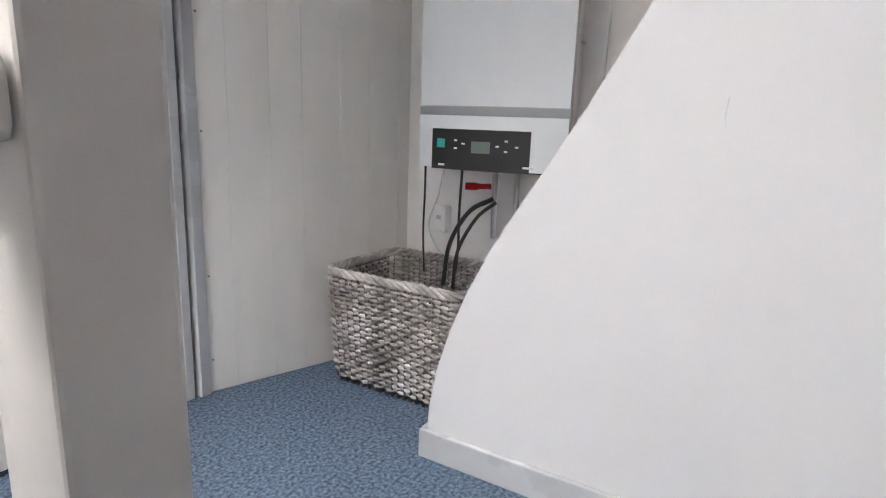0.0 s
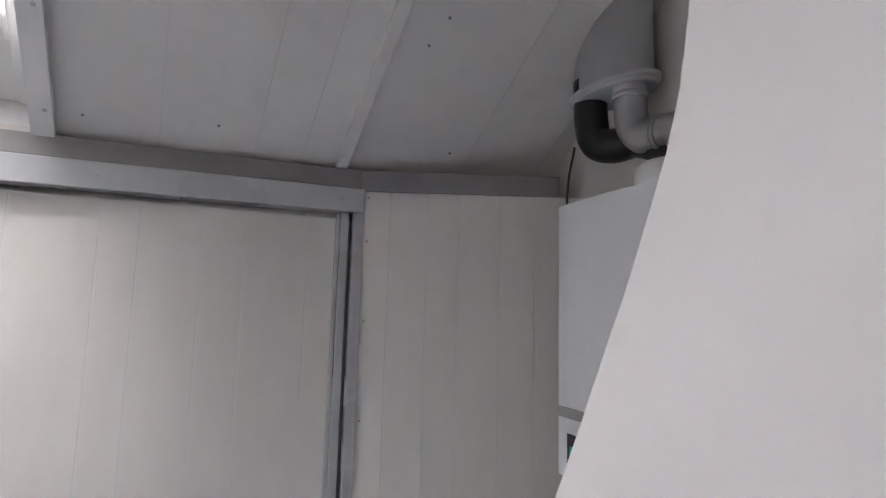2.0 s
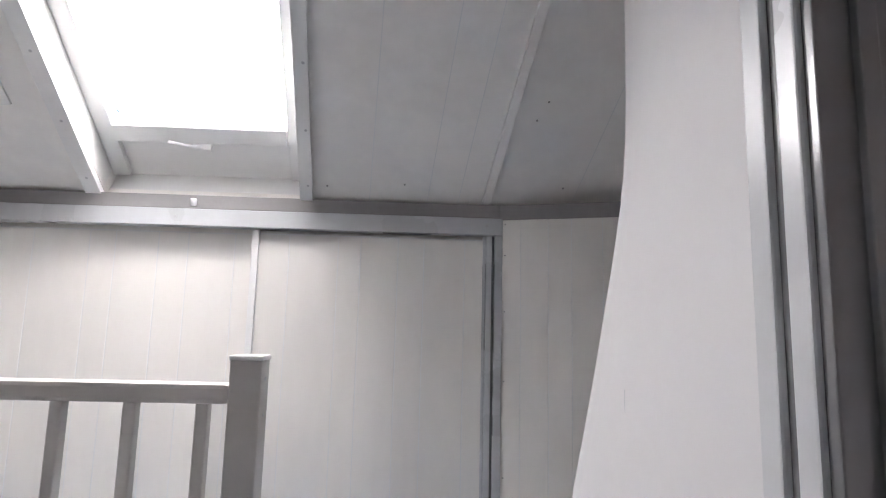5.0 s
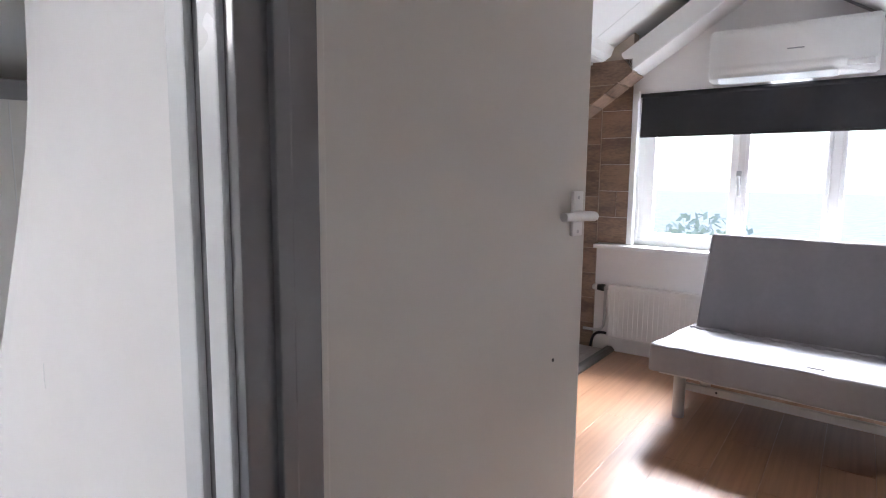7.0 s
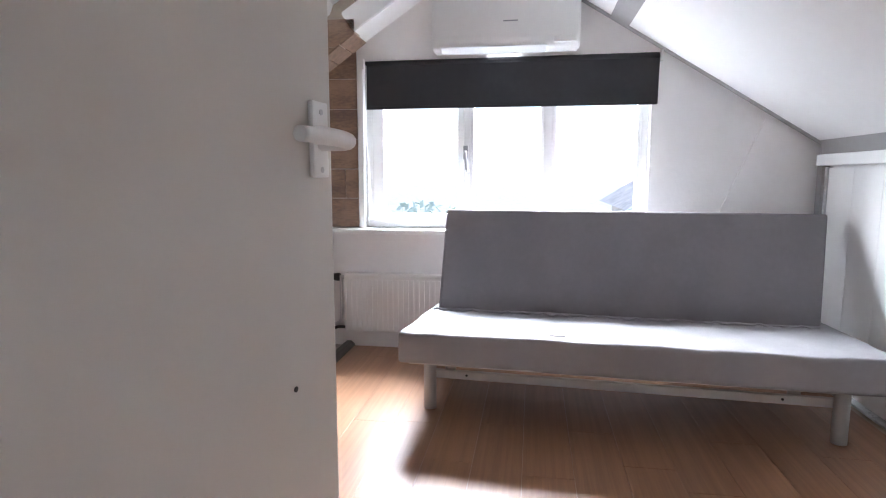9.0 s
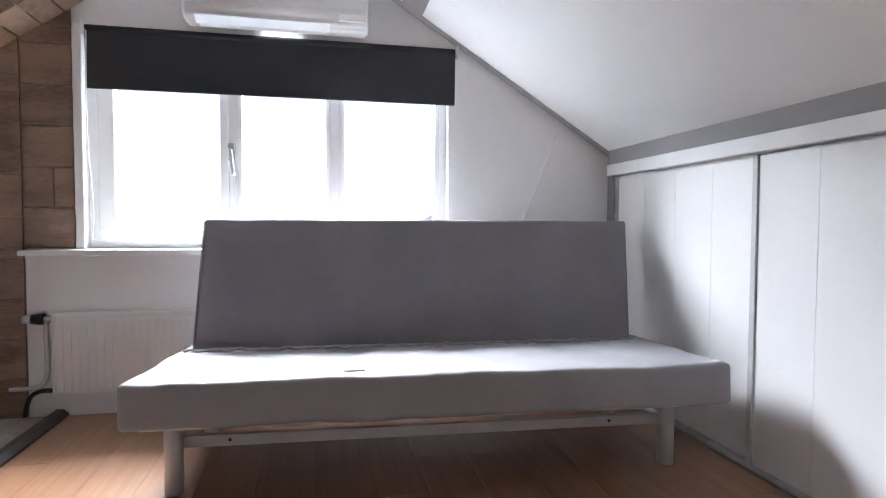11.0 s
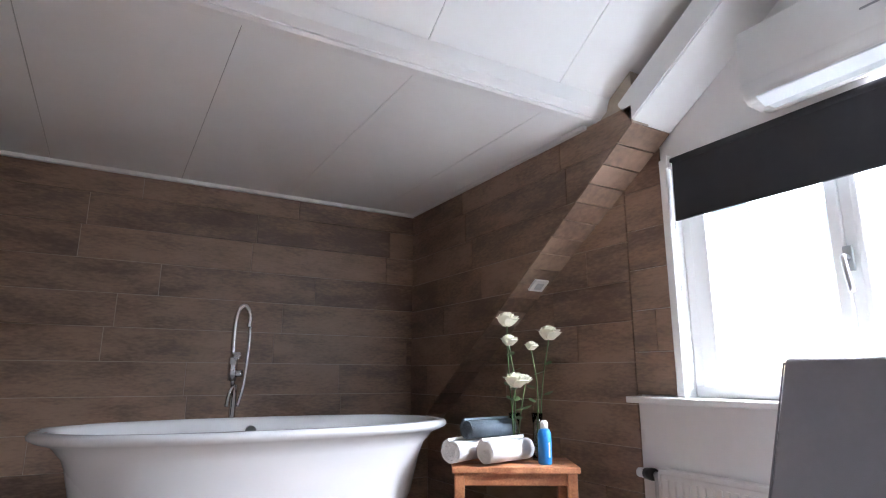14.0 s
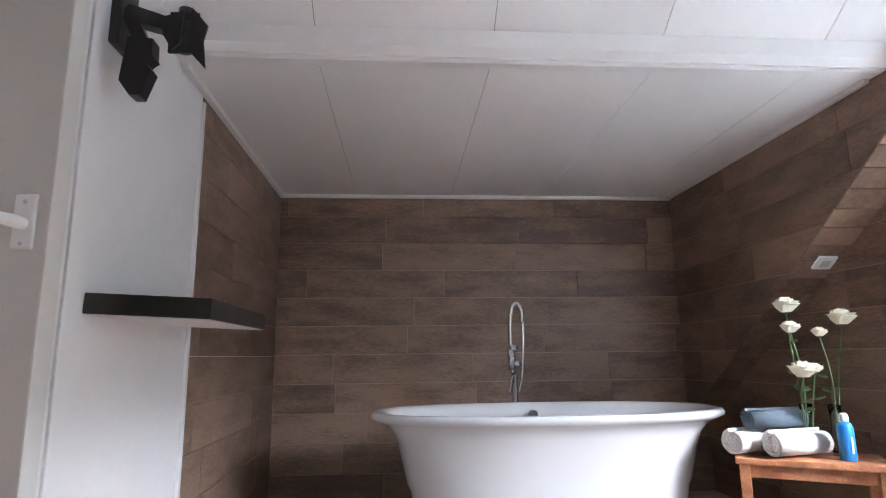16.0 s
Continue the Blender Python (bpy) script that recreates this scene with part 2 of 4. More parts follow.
def struct(name, bm, material, label, category="wall"):
    return tagged(part(name, bm, material), label, category, "", "structure")


piece_mesh = {}


def piece(name, parent, material, size, m, bev=0.002):
    """A loose-edged piece; alike pieces share one mesh."""
    key = (name, material.name, tuple(round(s, 3) for s in size))
    if key not in piece_mesh:
        piece_mesh[key] = mesh_of(name, bx(-size[0] / 2, size[0] / 2, -size[1] / 2, size[1] / 2, -size[2] / 2, size[2] / 2, bev), material)
    ob = new(name, piece_mesh[key])
    ob.parent = parent
    ob.matrix_local = m
    return ob

# ---- shell: bedroom and bath ----
APEX_Y, APEX_Z = -0.12, 2.52


def roof_s(y):
    return APEX_Z + 0.623 * (y - APEX_Y)


def roof_n(y):
    return APEX_Z - 0.67 * (y - APEX_Y)


def strips(bm, edges, quad, gap=0.005):
    """Board strips between consecutive x edges; quad: (y, z) outline of one strip."""
    for a, b in zip(edges, edges[1:]):
        s = prism(quad, a + gap / 2, b - gap / 2)
        me = bpy.data.meshes.new("tmp")
        s.to_mesh(me)
        s.free()
        bm.from_mesh(me)
        bpy.data.meshes.remove(me)
    return bm


SEAMS = [1.03, 1.41, 2.04, 2.683, 3.316, 3.945, 4.52]
floor_base = struct("floor", bx(0.93, 4.55, -2.4, 2.7, -0.2, -0.012, 0), GROUT, "reddish oak laminate floor beside grey bath tiles", "floor")
ceiling_s = struct("ceiling_south", prism([(-2.42, roof_s(-2.42)), (APEX_Y, APEX_Z), (APEX_Y, APEX_Z + 0.14), (-2.42, roof_s(-2.42) + 0.14)], 1.0, 4.6), CEIL,
                   "plain white sloping roof boards over the sofa", "ceiling")
bm = strips(bmesh.new(), SEAMS, [(APEX_Y, APEX_Z), (0.62, roof_n(0.62)), (0.62, roof_n(0.62) + 0.006), (APEX_Y, APEX_Z + 0.006)], 0.0035)
ceiling_n = struct("ceiling_north", bm, CEIL, "white ceiling panels sloping up to the ridge", "ceiling")
bm = strips(bmesh.new(), [1.53, 2.04, 2.683, 3.316, 3.945, 4.37], [(0.62, 1.974), (2.48, 1.974), (2.48, 1.98), (0.62, 1.98)], 0.0035)
ceiling_b = struct("ceiling_bath", bm, CEIL, "white ceiling panels with thin seams over the bath", "ceiling")
for x0, x1, y1 in ((1.52, 4.6, 0.64), (1.0, 1.52, 0.13)):
    bm = prism([(APEX_Y, APEX_Z + 0.008), (y1, roof_n(y1) + 0.008), (y1, roof_n(y1) + 0.2), (APEX_Y, APEX_Z + 0.2)], x0, x1)
    struct("ceiling_backing", bm, GREYBEAM, "roof boards above the ceiling panels", "ceiling")
struct("ceiling_backing_bath", bx(1.52, 4.6, 0.62, 2.75, 1.983, 2.2, 0), GREYBEAM, "roof boards above the bath ceiling", "ceiling")
struct("purlin", prism([(0.565, 2.055), (0.585, 2.00), (0.64, 1.968), (0.69, 1.972), (0.70, 1.99), (0.66, 2.03)], 1.545, 4.47), GLOSSW,
       "white boxed roof purlin between the two ceilings", "beam")
struct("trim_back", bx(1.542, 4.22, 2.437, 2.462, 1.952, 1.976, 0.004), GLOSSW, "thin white ceiling trim above the tiles", "trim")
struct("trim_west", prism([(0.70, 1.95), (2.45, 1.95), (2.45, 1.976), (0.70, 1.976)], 1.542, 1.567), GLOSSW, "thin white ceiling trim above the tiles", "trim")
struct("trim_east", prism([(0.70, 1.955), (2.45, 1.955), (2.45, 1.976), (0.70, 1.976)], 4.195, 4.218), GLOSSW, "thin white ceiling trim above the tiles", "trim")

# walls behind the tiles
struct("wall_north", bx(1.5, 4.7, 2.472, 2.65, -0.2, 2.2, 0), GROUT, "grouted wall behind the bath", "wall")
wall_west_bath = struct("wall_west_bath", bx(1.526, 1.530, 0.13, 2.475, 0, 2.42, 0), WALL, "white painted wall strip beside brown tiles", "wall")
struct("trim_tile_edge", bx(1.528, 1.548, 0.935, 0.958, 0, 1.93, 0.003), GLOSSW, "white vertical tile edge trim", "trim")
struct("wall_strip", bx(1.5265, 1.538, 0.131, 0.935, 0, 2.1, 0.004), WALL, "smooth white wall strip with shelf and bracket", "wall")
struct("wall_return", bx(1.03, 1.533, 0.11, 0.129, 0, 2.45, 0.006), GREYWALL, "grey-white plaster wall with a chipped corner", "wall")
struct("wall_east_bath", prism([(4.467, 0.71), (4.62, 0.71), (4.62, 2.6), (4.373, 2.6)], 0, 2.2, "z"), GROUT, "grouted wall beside the window", "wall")
# gable wall around the window
WY0, WY1, WZ0, WZ1 = -1.235, 0.475, 0.765, 1.78
gable = struct("wall_gable_low", bx(4.45, 4.62, -2.3, 0.708, 0, 0.74, 0), WALL, "white wall under the window sill", "wall")
struct("wall_gable_south", prism([(-2.42, 0.74), (WY0, 0.74), (WY0, roof_s(WY0) + 0.05), (-2.42, roof_s(-2.42) + 0.05)], 4.47, 4.62), WALL, "white plastered gable wall", "wall")
struct("wall_gable_top", prism([(WY0, WZ1), (WY1, WZ1), (WY1, roof_n(WY1) + 0.05), (APEX_Y, APEX_Z + 0.05), (WY0, roof_s(WY0) + 0.05)], 4.47, 4.62), WALL,
       "white plastered gable wall above the window", "wall")
struct("wall_gable_north", bx(4.475, 4.62, WY1, 0.71, 0.74, 2.1, 0), WALL, "narrow white wall beside the window", "wall")
struct("gable_board", prism([(-1.564, 0.922 - 0.2), (-1.847, 1.412), (-2.16, 1.22), (-2.16, 0.4), (-1.3, 0.45)], 4.455, 4.472), WALL,
       "white triangular board on the gable wall", "wall")

# gable beams
def slant(y0, z0, y1, z1, w, x0, x1, bev=0.006):
    """A beam with square ends along a slope in the gable plane; (y, z) is its lower edge."""
    d = Vector((y1 - y0, z1 - z0)).normalized()
    n = Vector((-d.y, d.x)) if -d.y * 0 + d.x > 0 else Vector((d.y, -d.x))
    if n.y < 0:
        n = -n
    b = prism([(y0, z0), (y1, z1), (y1 + n.x * w, z1 + n.y * w), (y0 + n.x * w, z0 + n.y * w)], x0, x1)
    bmesh.ops.bevel(b, geom=list(b.edges), offset=bev, segments=2, affect="EDGES")
    return b


struct("beam_gable_south", slant(-2.2, 1.222, APEX_Y, 2.517, 0.075, 4.40, 4.475), GREYBEAM, "warm grey painted roof beam on the gable", "beam")
struct("beam_gable_north", slant(-0.45, 2.480, 0.45, 1.897, 0.13, 4.222, 4.475), GLOSSW, "white boxed roof beam on the gable", "beam")
struct("beam_stub", slant(-1.08, 1.91, -0.98, 1.972, 0.06, 3.6, 4.40), GREYBEAM, "short grey beam end on the roof", "beam")

# window sill and window
struct("window_sill", bx(4.365, 4.56, -1.3, 0.705, 0.738, 0.765, 0.006), GLOSSW, "white painted window sill", "sill")
win = thing("window_1", "white plastic three-light window with a tilting sash", "window", "", "structure")
part("window_frame", bx(4.53, 4.60, WY0, WY1, WZ0, WZ0 + 0.045, 0.005), GLOSSW, win)
part("window_frame", bx(4.53, 4.60, WY0, WY1, WZ1 - 0.045, WZ1, 0.005), GLOSSW, win)
part("window_frame", bx(4.53, 4.60, WY1 - 0.045, WY1, WZ0 + 0.045, WZ1 - 0.045, 0.005), GLOSSW, win)
part("window_frame", bx(4.53, 4.60, WY0, WY0 + 0.04, WZ0 + 0.045, WZ1 - 0.045, 0.005), GLOSSW, win)
part("mullion", bx(4.53, 4.60, -0.685, -0.635, WZ0 + 0.045, WZ1 - 0.045, 0.005), GLOSSW, win)
part("mullion", bx(4.53, 4.60, -0.19, -0.15, WZ0 + 0.045, WZ1 - 0.045, 0.005), GLOSSW, win)
for a, b in ((-0.15, 0.43), (-0.635, -0.19), (-1.195, -0.685)):
    s = 0.05 if b > 0 else 0.03
    sash = part("sash", bx(4.515, 4.575, a, b, WZ0 + 0.04, WZ0 + 0.04 + s, 0.006), GLOSSW, win)
    part("stile", bx(4.517, 4.573, a, a + s * 0.8, WZ0 + 0.04, WZ1 - 0.045, 0.006), GLOSSW, sash)
    part("stile", bx(4.517, 4.573, b - (0.075 if b > 0 else s * 0.8), b, WZ0 + 0.04, WZ1 - 0.045, 0.006), GLOSSW, sash)
    pane = part("pane", bx(4.548, 4.552, a + 0.02, b - 0.02, WZ0 + 0.06, WZ1 - 0.06, 0), GLASS, win)
    pane.visible_shadow = False
hd = part("handle_plate", bx(4.503, 4.516, -0.178, -0.148, 1.19, 1.275, 0.004), SILVERP, win)
part("handle", tube(curve_pts([(4.505, -0.163, 1.235), (4.475, -0.163, 1.235), (4.468, -0.166, 1.21), (4.468, -0.178, 1.115)], 6), 0.0095, 8), STEEL, hd, "grey metal window handle turned down")
struct("trim_window_north", bx(4.44, 4.475, 0.462, 0.50, 0.765, 1.78, 0.005), GLOSSW, "white vertical trim with a loose cable beside the window", "trim")
part_c = tagged(part("blind_cord", tube(curve_pts([(4.455, 0.445, 1.76), (4.452, 0.447, 1.3), (4.455, 0.43, 0.95), (4.46, 0.44, 0.80)], 8), 0.003, 6), GLOSSW), "thin white blind chain hanging beside the window", "cord")

bl = thing("roller_blind", "black blackout roller blind pulled a third down", "blind")
part("cloth", prism([(0.450, 1.503), (-1.265, 1.499), (-1.268, 1.768), (0.452, 1.766)], 4.458, 4.461), BLIND, bl)
part("roller", tube([(4.468, 0.45, 1.765), (4.468, -1.265, 1.767)], 0.018, 14), BLIND, bl)
part("bottom_bar", bx(4.453, 4.466, -1.262, 0.448, 1.495, 1.512, 0.003), BLIND, bl)
for y in (0.462, -1.278):
    part("bracket", bx(4.44, 4.475, y - 0.006, y + 0.006, 1.735, 1.795, 0.003), GLOSSW, bl, "small white bracket")

# ---- south knee wall with sliding doors ----
struct("wall_knee_south", bx(1.03, 4.47, -2.4, -2.152, 0, 1.25, 0), WALL, "white knee wall behind the sliding doors", "wall")
struct("beam_knee_south", prism([(-2.2, 1.20), (-2.115, 1.20), (-2.105, 1.30), (-2.2, 1.28)], 1.03, 4.40), GREYBEAM, "warm grey purlin along the knee wall", "beam")
struct("door_rail_south", bx(1.03, 4.40, -2.149, -2.095, 1.145, 1.205, 0.004), GLOSSW, "white sliding door rail on the knee wall", "rail")
struct("post_knee_south", bx(4.36, 4.42, -2.149, -2.11, 0, 1.15, 0.004), GREYBEAM, "grey post at the end of the knee wall", "trim")
SD = [(3.32, 4.36, -2.138), (2.28, 3.345, -2.120), (1.26, 2.31, -2.138)]
for a, b, y in SD:
    d = thing("sliding_door", "white panelled sliding closet door on the knee wall", "door", "south closet doors")
    n = 4
    for i in range(n):
        w = (b - a - 0.05) / n
        piece("panel", d, GLOSSW, (w - 0.0016, 0.012, 1.115), Matrix.Translation((a + 0.025 + w * (i + 0.5), y, 0.575)), 0.0015)
    part("backing", bx(a + 0.01, b - 0.01, y - 0.0105, y + 0.0035, 0.02, 1.13, 0), GLOSSW, d)
    part("edge_profile", bx(a, a + 0.024, y - 0.012, y + 0.014, 0.012, 1.138, 0.003), LGREY, d, "grey aluminium edge profile")
    part("edge_profile", bx(b - 0.024, b, y - 0.012, y + 0.014, 0.012, 1.138, 0.003), LGREY, d, "grey aluminium edge profile")
struct("baseboard_south", bx(1.03, 4.36, -2.15, -2.10, 0.0, 0.012, 0.002), LGREY, "low grey floor track of the sliding doors", "track")

# ---- door wall ----
DX0, DX1 = 0.93, 1.03
struct("wall_door_south", bx(DX0, DX1, -2.4, -0.98, -0.2, 2.95, 0), WALL, "white wall beside the bedroom door", "wall")
struct("wall_door_head", bx(DX0, DX1, -0.98, -0.20, 2.06, 2.95, 0), WALL, "white wall above the bedroom door", "wall")
SPROF = [(1.01, 0.0), (1.003, 0.13), (0.985, 0.23), (0.955, 0.33), (0.915, 0.43), (0.865, 0.53), (0.805, 0.63), (0.742, 0.73), (0.682, 0.83), (0.625, 0.93),
         (0.570, 1.03), (0.525, 1.11), (0.485, 1.19), (0.452, 1.26), (0.428, 1.33), (0.413, 1.41), (0.406, 1.50), (0.402, 1.65), (0.40, 1.85), (0.40, 2.95)]
struct("wall_curved", prism([(-0.19, 0.0)] + SPROF + [(-0.19, 2.95)], DX0, DX1), SWALL, "smooth white wall with an S-shaped curved edge", "wall")
struct("wall_curved_core", prism([(0.13, 0.0)] + [(y - 0.002, z) for y, z in SPROF] + [(0.13, 2.95)], DX1 + 0.001, 1.509), SWALL, "white curved wall return beside the boiler", "wall")
bb = struct("baseboard", bx(0.916, 0.9295, -0.07, 1.022, 0.0, 0.072, 0.004), LGREY, "light grey wooden baseboard on the curved wall", "baseboard")
part("baseboard_return", bx(0.9295, 1.2, 1.010, 1.023, 0.0, 0.072, 0.004), LGREY, bb)
fr = thing("door_frame", "light grey gloss door frame, rebate coloured dark for shade", "door frame", "", "structure")
# groove and jambs take the darkened grey, as painted shade
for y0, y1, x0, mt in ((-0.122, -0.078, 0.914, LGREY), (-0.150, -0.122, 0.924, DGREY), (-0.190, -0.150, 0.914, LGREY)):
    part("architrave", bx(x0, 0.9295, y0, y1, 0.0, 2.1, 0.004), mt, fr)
part("jamb", bx(0.922, 1.045, -0.212, -0.1905, 0.0, 2.06, 0.003), DGREY, fr, "grey gloss jamb with its shade in the colour")
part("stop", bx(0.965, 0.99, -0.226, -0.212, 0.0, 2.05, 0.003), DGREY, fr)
part("jamb", bx(0.922, 1.045, -0.98, -0.962, 0.0, 2.06, 0.003), DGREY, fr, "grey gloss jamb with its shade in the colour")
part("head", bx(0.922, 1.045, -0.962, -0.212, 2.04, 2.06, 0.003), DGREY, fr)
part("architrave", bx(0.914, 0.9295, -1.04, -0.98, 0.0, 2.1, 0.004), LGREY, fr)
part("threshold", bx(0.922, 1.045, -0.962, -0.212, 0.0, 0.015, 0.003), LGREY, fr)
HX, HY = 1.046, -0.158
ang, DL = -8.2, 0.71
door = tagged(thing("door_1", "grey-white flush bedroom door standing open with a white lever handle", "door"), kind="structure")
door.matrix_world = pose(HX, HY, 0, 0, 0, ang)
leaf = part("leaf", bx(0, DL, -0.04, 0.0, 0.015, 2.03, 0.004), DOORM, door)
part("edge_bead", bx(0.0, 0.022, -0.047, -0.04, 0.015, 2.03, 0.003), DOORM, door, "raised bead along the hinge edge")
for z in (0.25, 1.75):
    part("hinge", tube([(-0.006, -0.045, z - 0.04), (-0.006, -0.045, z + 0.04)], 0.007, 10), STEEL, door)
pl = part("handle_plate", bx(DL - 0.062, DL - 0.022, -0.048, -0.04, 1.088, 1.186, 0.0035), WHITEP, door, "oval white handle plate")
lev = curve_pts([(DL - 0.042, -0.045, 1.133), (DL - 0.042, -0.078, 1.133), (DL - 0.055, -0.092, 1.134), (DL - 0.10, -0.094, 1.136), (DL - 0.165, -0.09, 1.136)], 8)
part("lever", tube(lev, [0.011] * 10 + [0.0105] * (len(lev) - 14) + [0.009] * 4, 12), WHITEP, pl, "white lever handle")
for z in (1.098, 1.172):
    part("screw", tube([(DL - 0.042, -0.049, z), (DL - 0.042, -0.046, z)], 0.004, 8), STEEL, pl)

# ---- landing shell ----
def roof_l(y):
    return 1.53 + 0.63 * (1.74 - y)


struct("floor_landing", bx(-0.1, 0.93, -2.3, 0.62, -0.2, 0.0, 0), CARPET, "blue speckled carpet on the landing", "floor")
struct("floor_landing_north", bx(-1.55, 1.56, 0.62, 1.95, -0.2, 0.0, 0), CARPET, "blue speckled carpet in front of the closet doors", "floor")
struct("wall_landing_west", bx(-1.95, -1.55, -2.4, 2.0, -2.6, 3.2, 0), WALL, "white wall beside the stairs", "wall")
struct("wall_landing_south", bx(-1.55, 0.93, -2.45, -2.3, -2.6, 3.2, 0), WALL, "plain white wall at the back of the landing", "wall")
struct("wall_stairwell", bx(-0.14, -0.1, -2.3, 0.62, -2.6, -0.2, 0), WALL, "white stairwell wall", "wall")
struct("wall_stairwell_north", bx(-1.55, -0.1, 0.62, 0.66, -2.6, -0.2, 0), WALL, "white stairwell wall", "wall")
struct("floor_below", bx(-1.55, -0.1, -2.3, 0.62, -2.7, -2.6, 0), CARPET, "floor at the foot of the stairs", "floor")
st = thing("staircase", "white painted wooden stairs with blue carpet treads", "stairs", "", "structure")
for i in range(5):
    x1 = -0.1 - 0.25 * i
    part("step", bx(x1 - 0.27, x1 - 0.002, -0.28, 0.618, -0.19 * (i + 1) - 0.04, -0.19 * (i + 1), 0.004), CARPET, st)
    part("riser", bx(x1 - 0.012, x1 - 0.001, -0.28, 0.618, -0.19 * (i + 1), -0.19 * i - 0.041 if i else -0.002, 0.002), GLOSSW, st)
struct("wall_boiler", bx(1.51, 1.525, 0.12, 2.0, -0.2, 2.9, 0), PANEL, "cream plastered wall behind the boiler", "wall")
struct("wall_knee_north", bx(-1.55, 1.51, 1.77, 1.9, -0.2, 1.56, 0), PANEL, "painted knee wall under the roof", "wall")

# roof boards of the landing, with the roof window's opening
SKX0, SKX1 = -0.93, -0.07


def east_end(bm):
    """Leans the boards and cuts them off at the boiler wall."""
    bm.transform(LEAN)
    bmesh.ops.bisect_plane(bm, geom=bm.verts[:] + bm.edges[:] + bm.faces[:], plane_co=(1.523, 0, 0), plane_no=(1, 0, 0), clear_outer=True)
    return bm


LEAN = Matrix(((1, -0.115, 0, 0.115 * 1.74), (0, 1, 0, 0), (0, 0, 1, 0), (0, 0, 0, 1)))   # the boards run slightly askew to the purlin

def lquad(y0, y1, t=0.0015):
    return [(y0, roof_l(y0)), (y1, roof_l(y1)), (y1, roof_l(y1) + t), (y0, roof_l(y0) + t)]


edges_r = [SKX1, 0.24, 0.50, 0.64, 0.765, 1.155, 1.42, 1.75]
bm = strips(bmesh.new(), edges_r, lquad(1.80, -0.3), 0.004)
strips(bm, [-1.9, SKX0], lquad(1.80, -0.3), 0.0)
strips(bm, [SKX0, -0.50, SKX1], lquad(0.60, -0.3), 0.0)
east_end(bm)
struct("ceiling_landing", bm, ATTIC, "cream painted tongue-and-groove roof boards", "ceiling")
struct("ceiling_landing_south", prism([(-0.3, roof_l(-0.3)), (-2.4, 1.6), (-2.4, 1.8), (-0.3, roof_l(-0.3) + 0.2)], -1.9, 0.95), ATTIC, "cream painted roof boards", "ceiling")
bm = prism([(1.88, roof_l(1.88) + 0.0022), (-0.32, roof_l(-0.32) + 0.0022), (-0.32, roof_l(-0.32) + 0.2), (1.88, roof_l(1.88) + 0.2)], SKX1, 1.8)
east_end(bm)
struct("roof_backing_east", bm, GLOSSW, "roof behind the boards", "ceiling")
bm = prism([(1.88, roof_l(1.88) + 0.0022), (-0.32, roof_l(-0.32) + 0.0022), (-0.32, roof_l(-0.32) + 0.2), (1.88, roof_l(1.88) + 0.2)], -2.2, SKX0)
bm.transform(LEAN)
struct("roof_backing_west", bm, ATTIC, "roof behind the boards", "ceiling")
bm = prism([(0.60, roof_l(0.60) + 0.0022), (-0.32, roof_l(-0.32) + 0.0022), (-0.32, roof_l(-0.32) + 0.2), (0.60, roof_l(0.60) + 0.2)], SKX0, SKX1)
bm.transform(LEAN)
struct("roof_backing_top", bm, ATTIC, "roof behind the boards", "ceiling")
SLOPE = LEAN @ pose(0, 1.74, 1.53, 0, 0, 180) @ pose(0, 0, 0, math.degrees(math.atan(0.63)), 0, 0)   # x to the west, y up the slope, z outwards


def on_roof(x0, x1, v0, v1, n0, n1, bev=0.003):
    return bx(-x1, -x0, v0, v1, n0, n1, bev, SLOPE)


struct("lath", on_roof(0.745, 0.78, 0.0, 2.3, -0.022, 0.0), ATTIC, "thin cream cover lath on the roof boards", "trim")
struct("trim_roof_window_east", on_roof(-0.068, -0.012, -0.01, 1.35, -0.03, 0.0), GLOSSW, "white lath beside the roof window", "trim")
struct("trim_roof_window_west", on_roof(-1.0, -0.932, -0.01, 1.35, -0.03, 0.0), GLOSSW, "white lath beside the roof window", "trim")
rw = thing("window_2", "white roof window with an overexposed pane and a blue roller blind", "window", "", "structure")
part("lining", on_roof(-0.945, -0.93, 0.03, 1.33, 0.0, 0.24), GLOSSW, rw)
part("lining", on_roof(-0.07, -0.055, 0.03, 1.33, 0.0, 0.24), GLOSSW, rw)
part("lining", on_roof(-0.93, -0.07, -0.035, -0.02, -0.02, 0.24), GLOSSW, rw)
part("lining", on_roof(-0.93, -0.07, 1.325, 1.34, 0.0, 0.24), GLOSSW, rw)
part("window_frame", on_roof(-0.93, -0.07, -0.02, 0.19, 0.15, 0.23, 0.006), GLOSSW, rw)
part("sash", on_roof(-0.87, -0.13, 0.20, 0.29, 0.12, 0.20, 0.006), GLOSSW, rw)
part("sash", on_roof(-0.87, -0.13, 1.22, 1.30, 0.12, 0.20, 0.006), GLOSSW, rw)
part("sash", on_roof(-0.93, -0.855, 0.0, 1.325, 0.12, 0.20, 0.006), GLOSSW, rw)
part("sash", on_roof(-0.125, -0.07, 0.0, 1.325, 0.12, 0.20, 0.006), GLOSSW, rw)
pane = part("pane", on_roof(-0.86, -0.12, 0.24, 1.24, 0.165, 0.169, 0), GLASS, rw)
pane.visible_shadow = False
part("roller_cloth", on_roof(-0.86, -0.12, 0.88, 1.24, 0.14, 0.143, 0), BLUEB, rw, "blue roller cloth at the top of the pane")
lt = part("latch", on_roof(-0.54, -0.46, 0.165, 0.19, 0.10, 0.15, 0.004), WHITEP, rw)
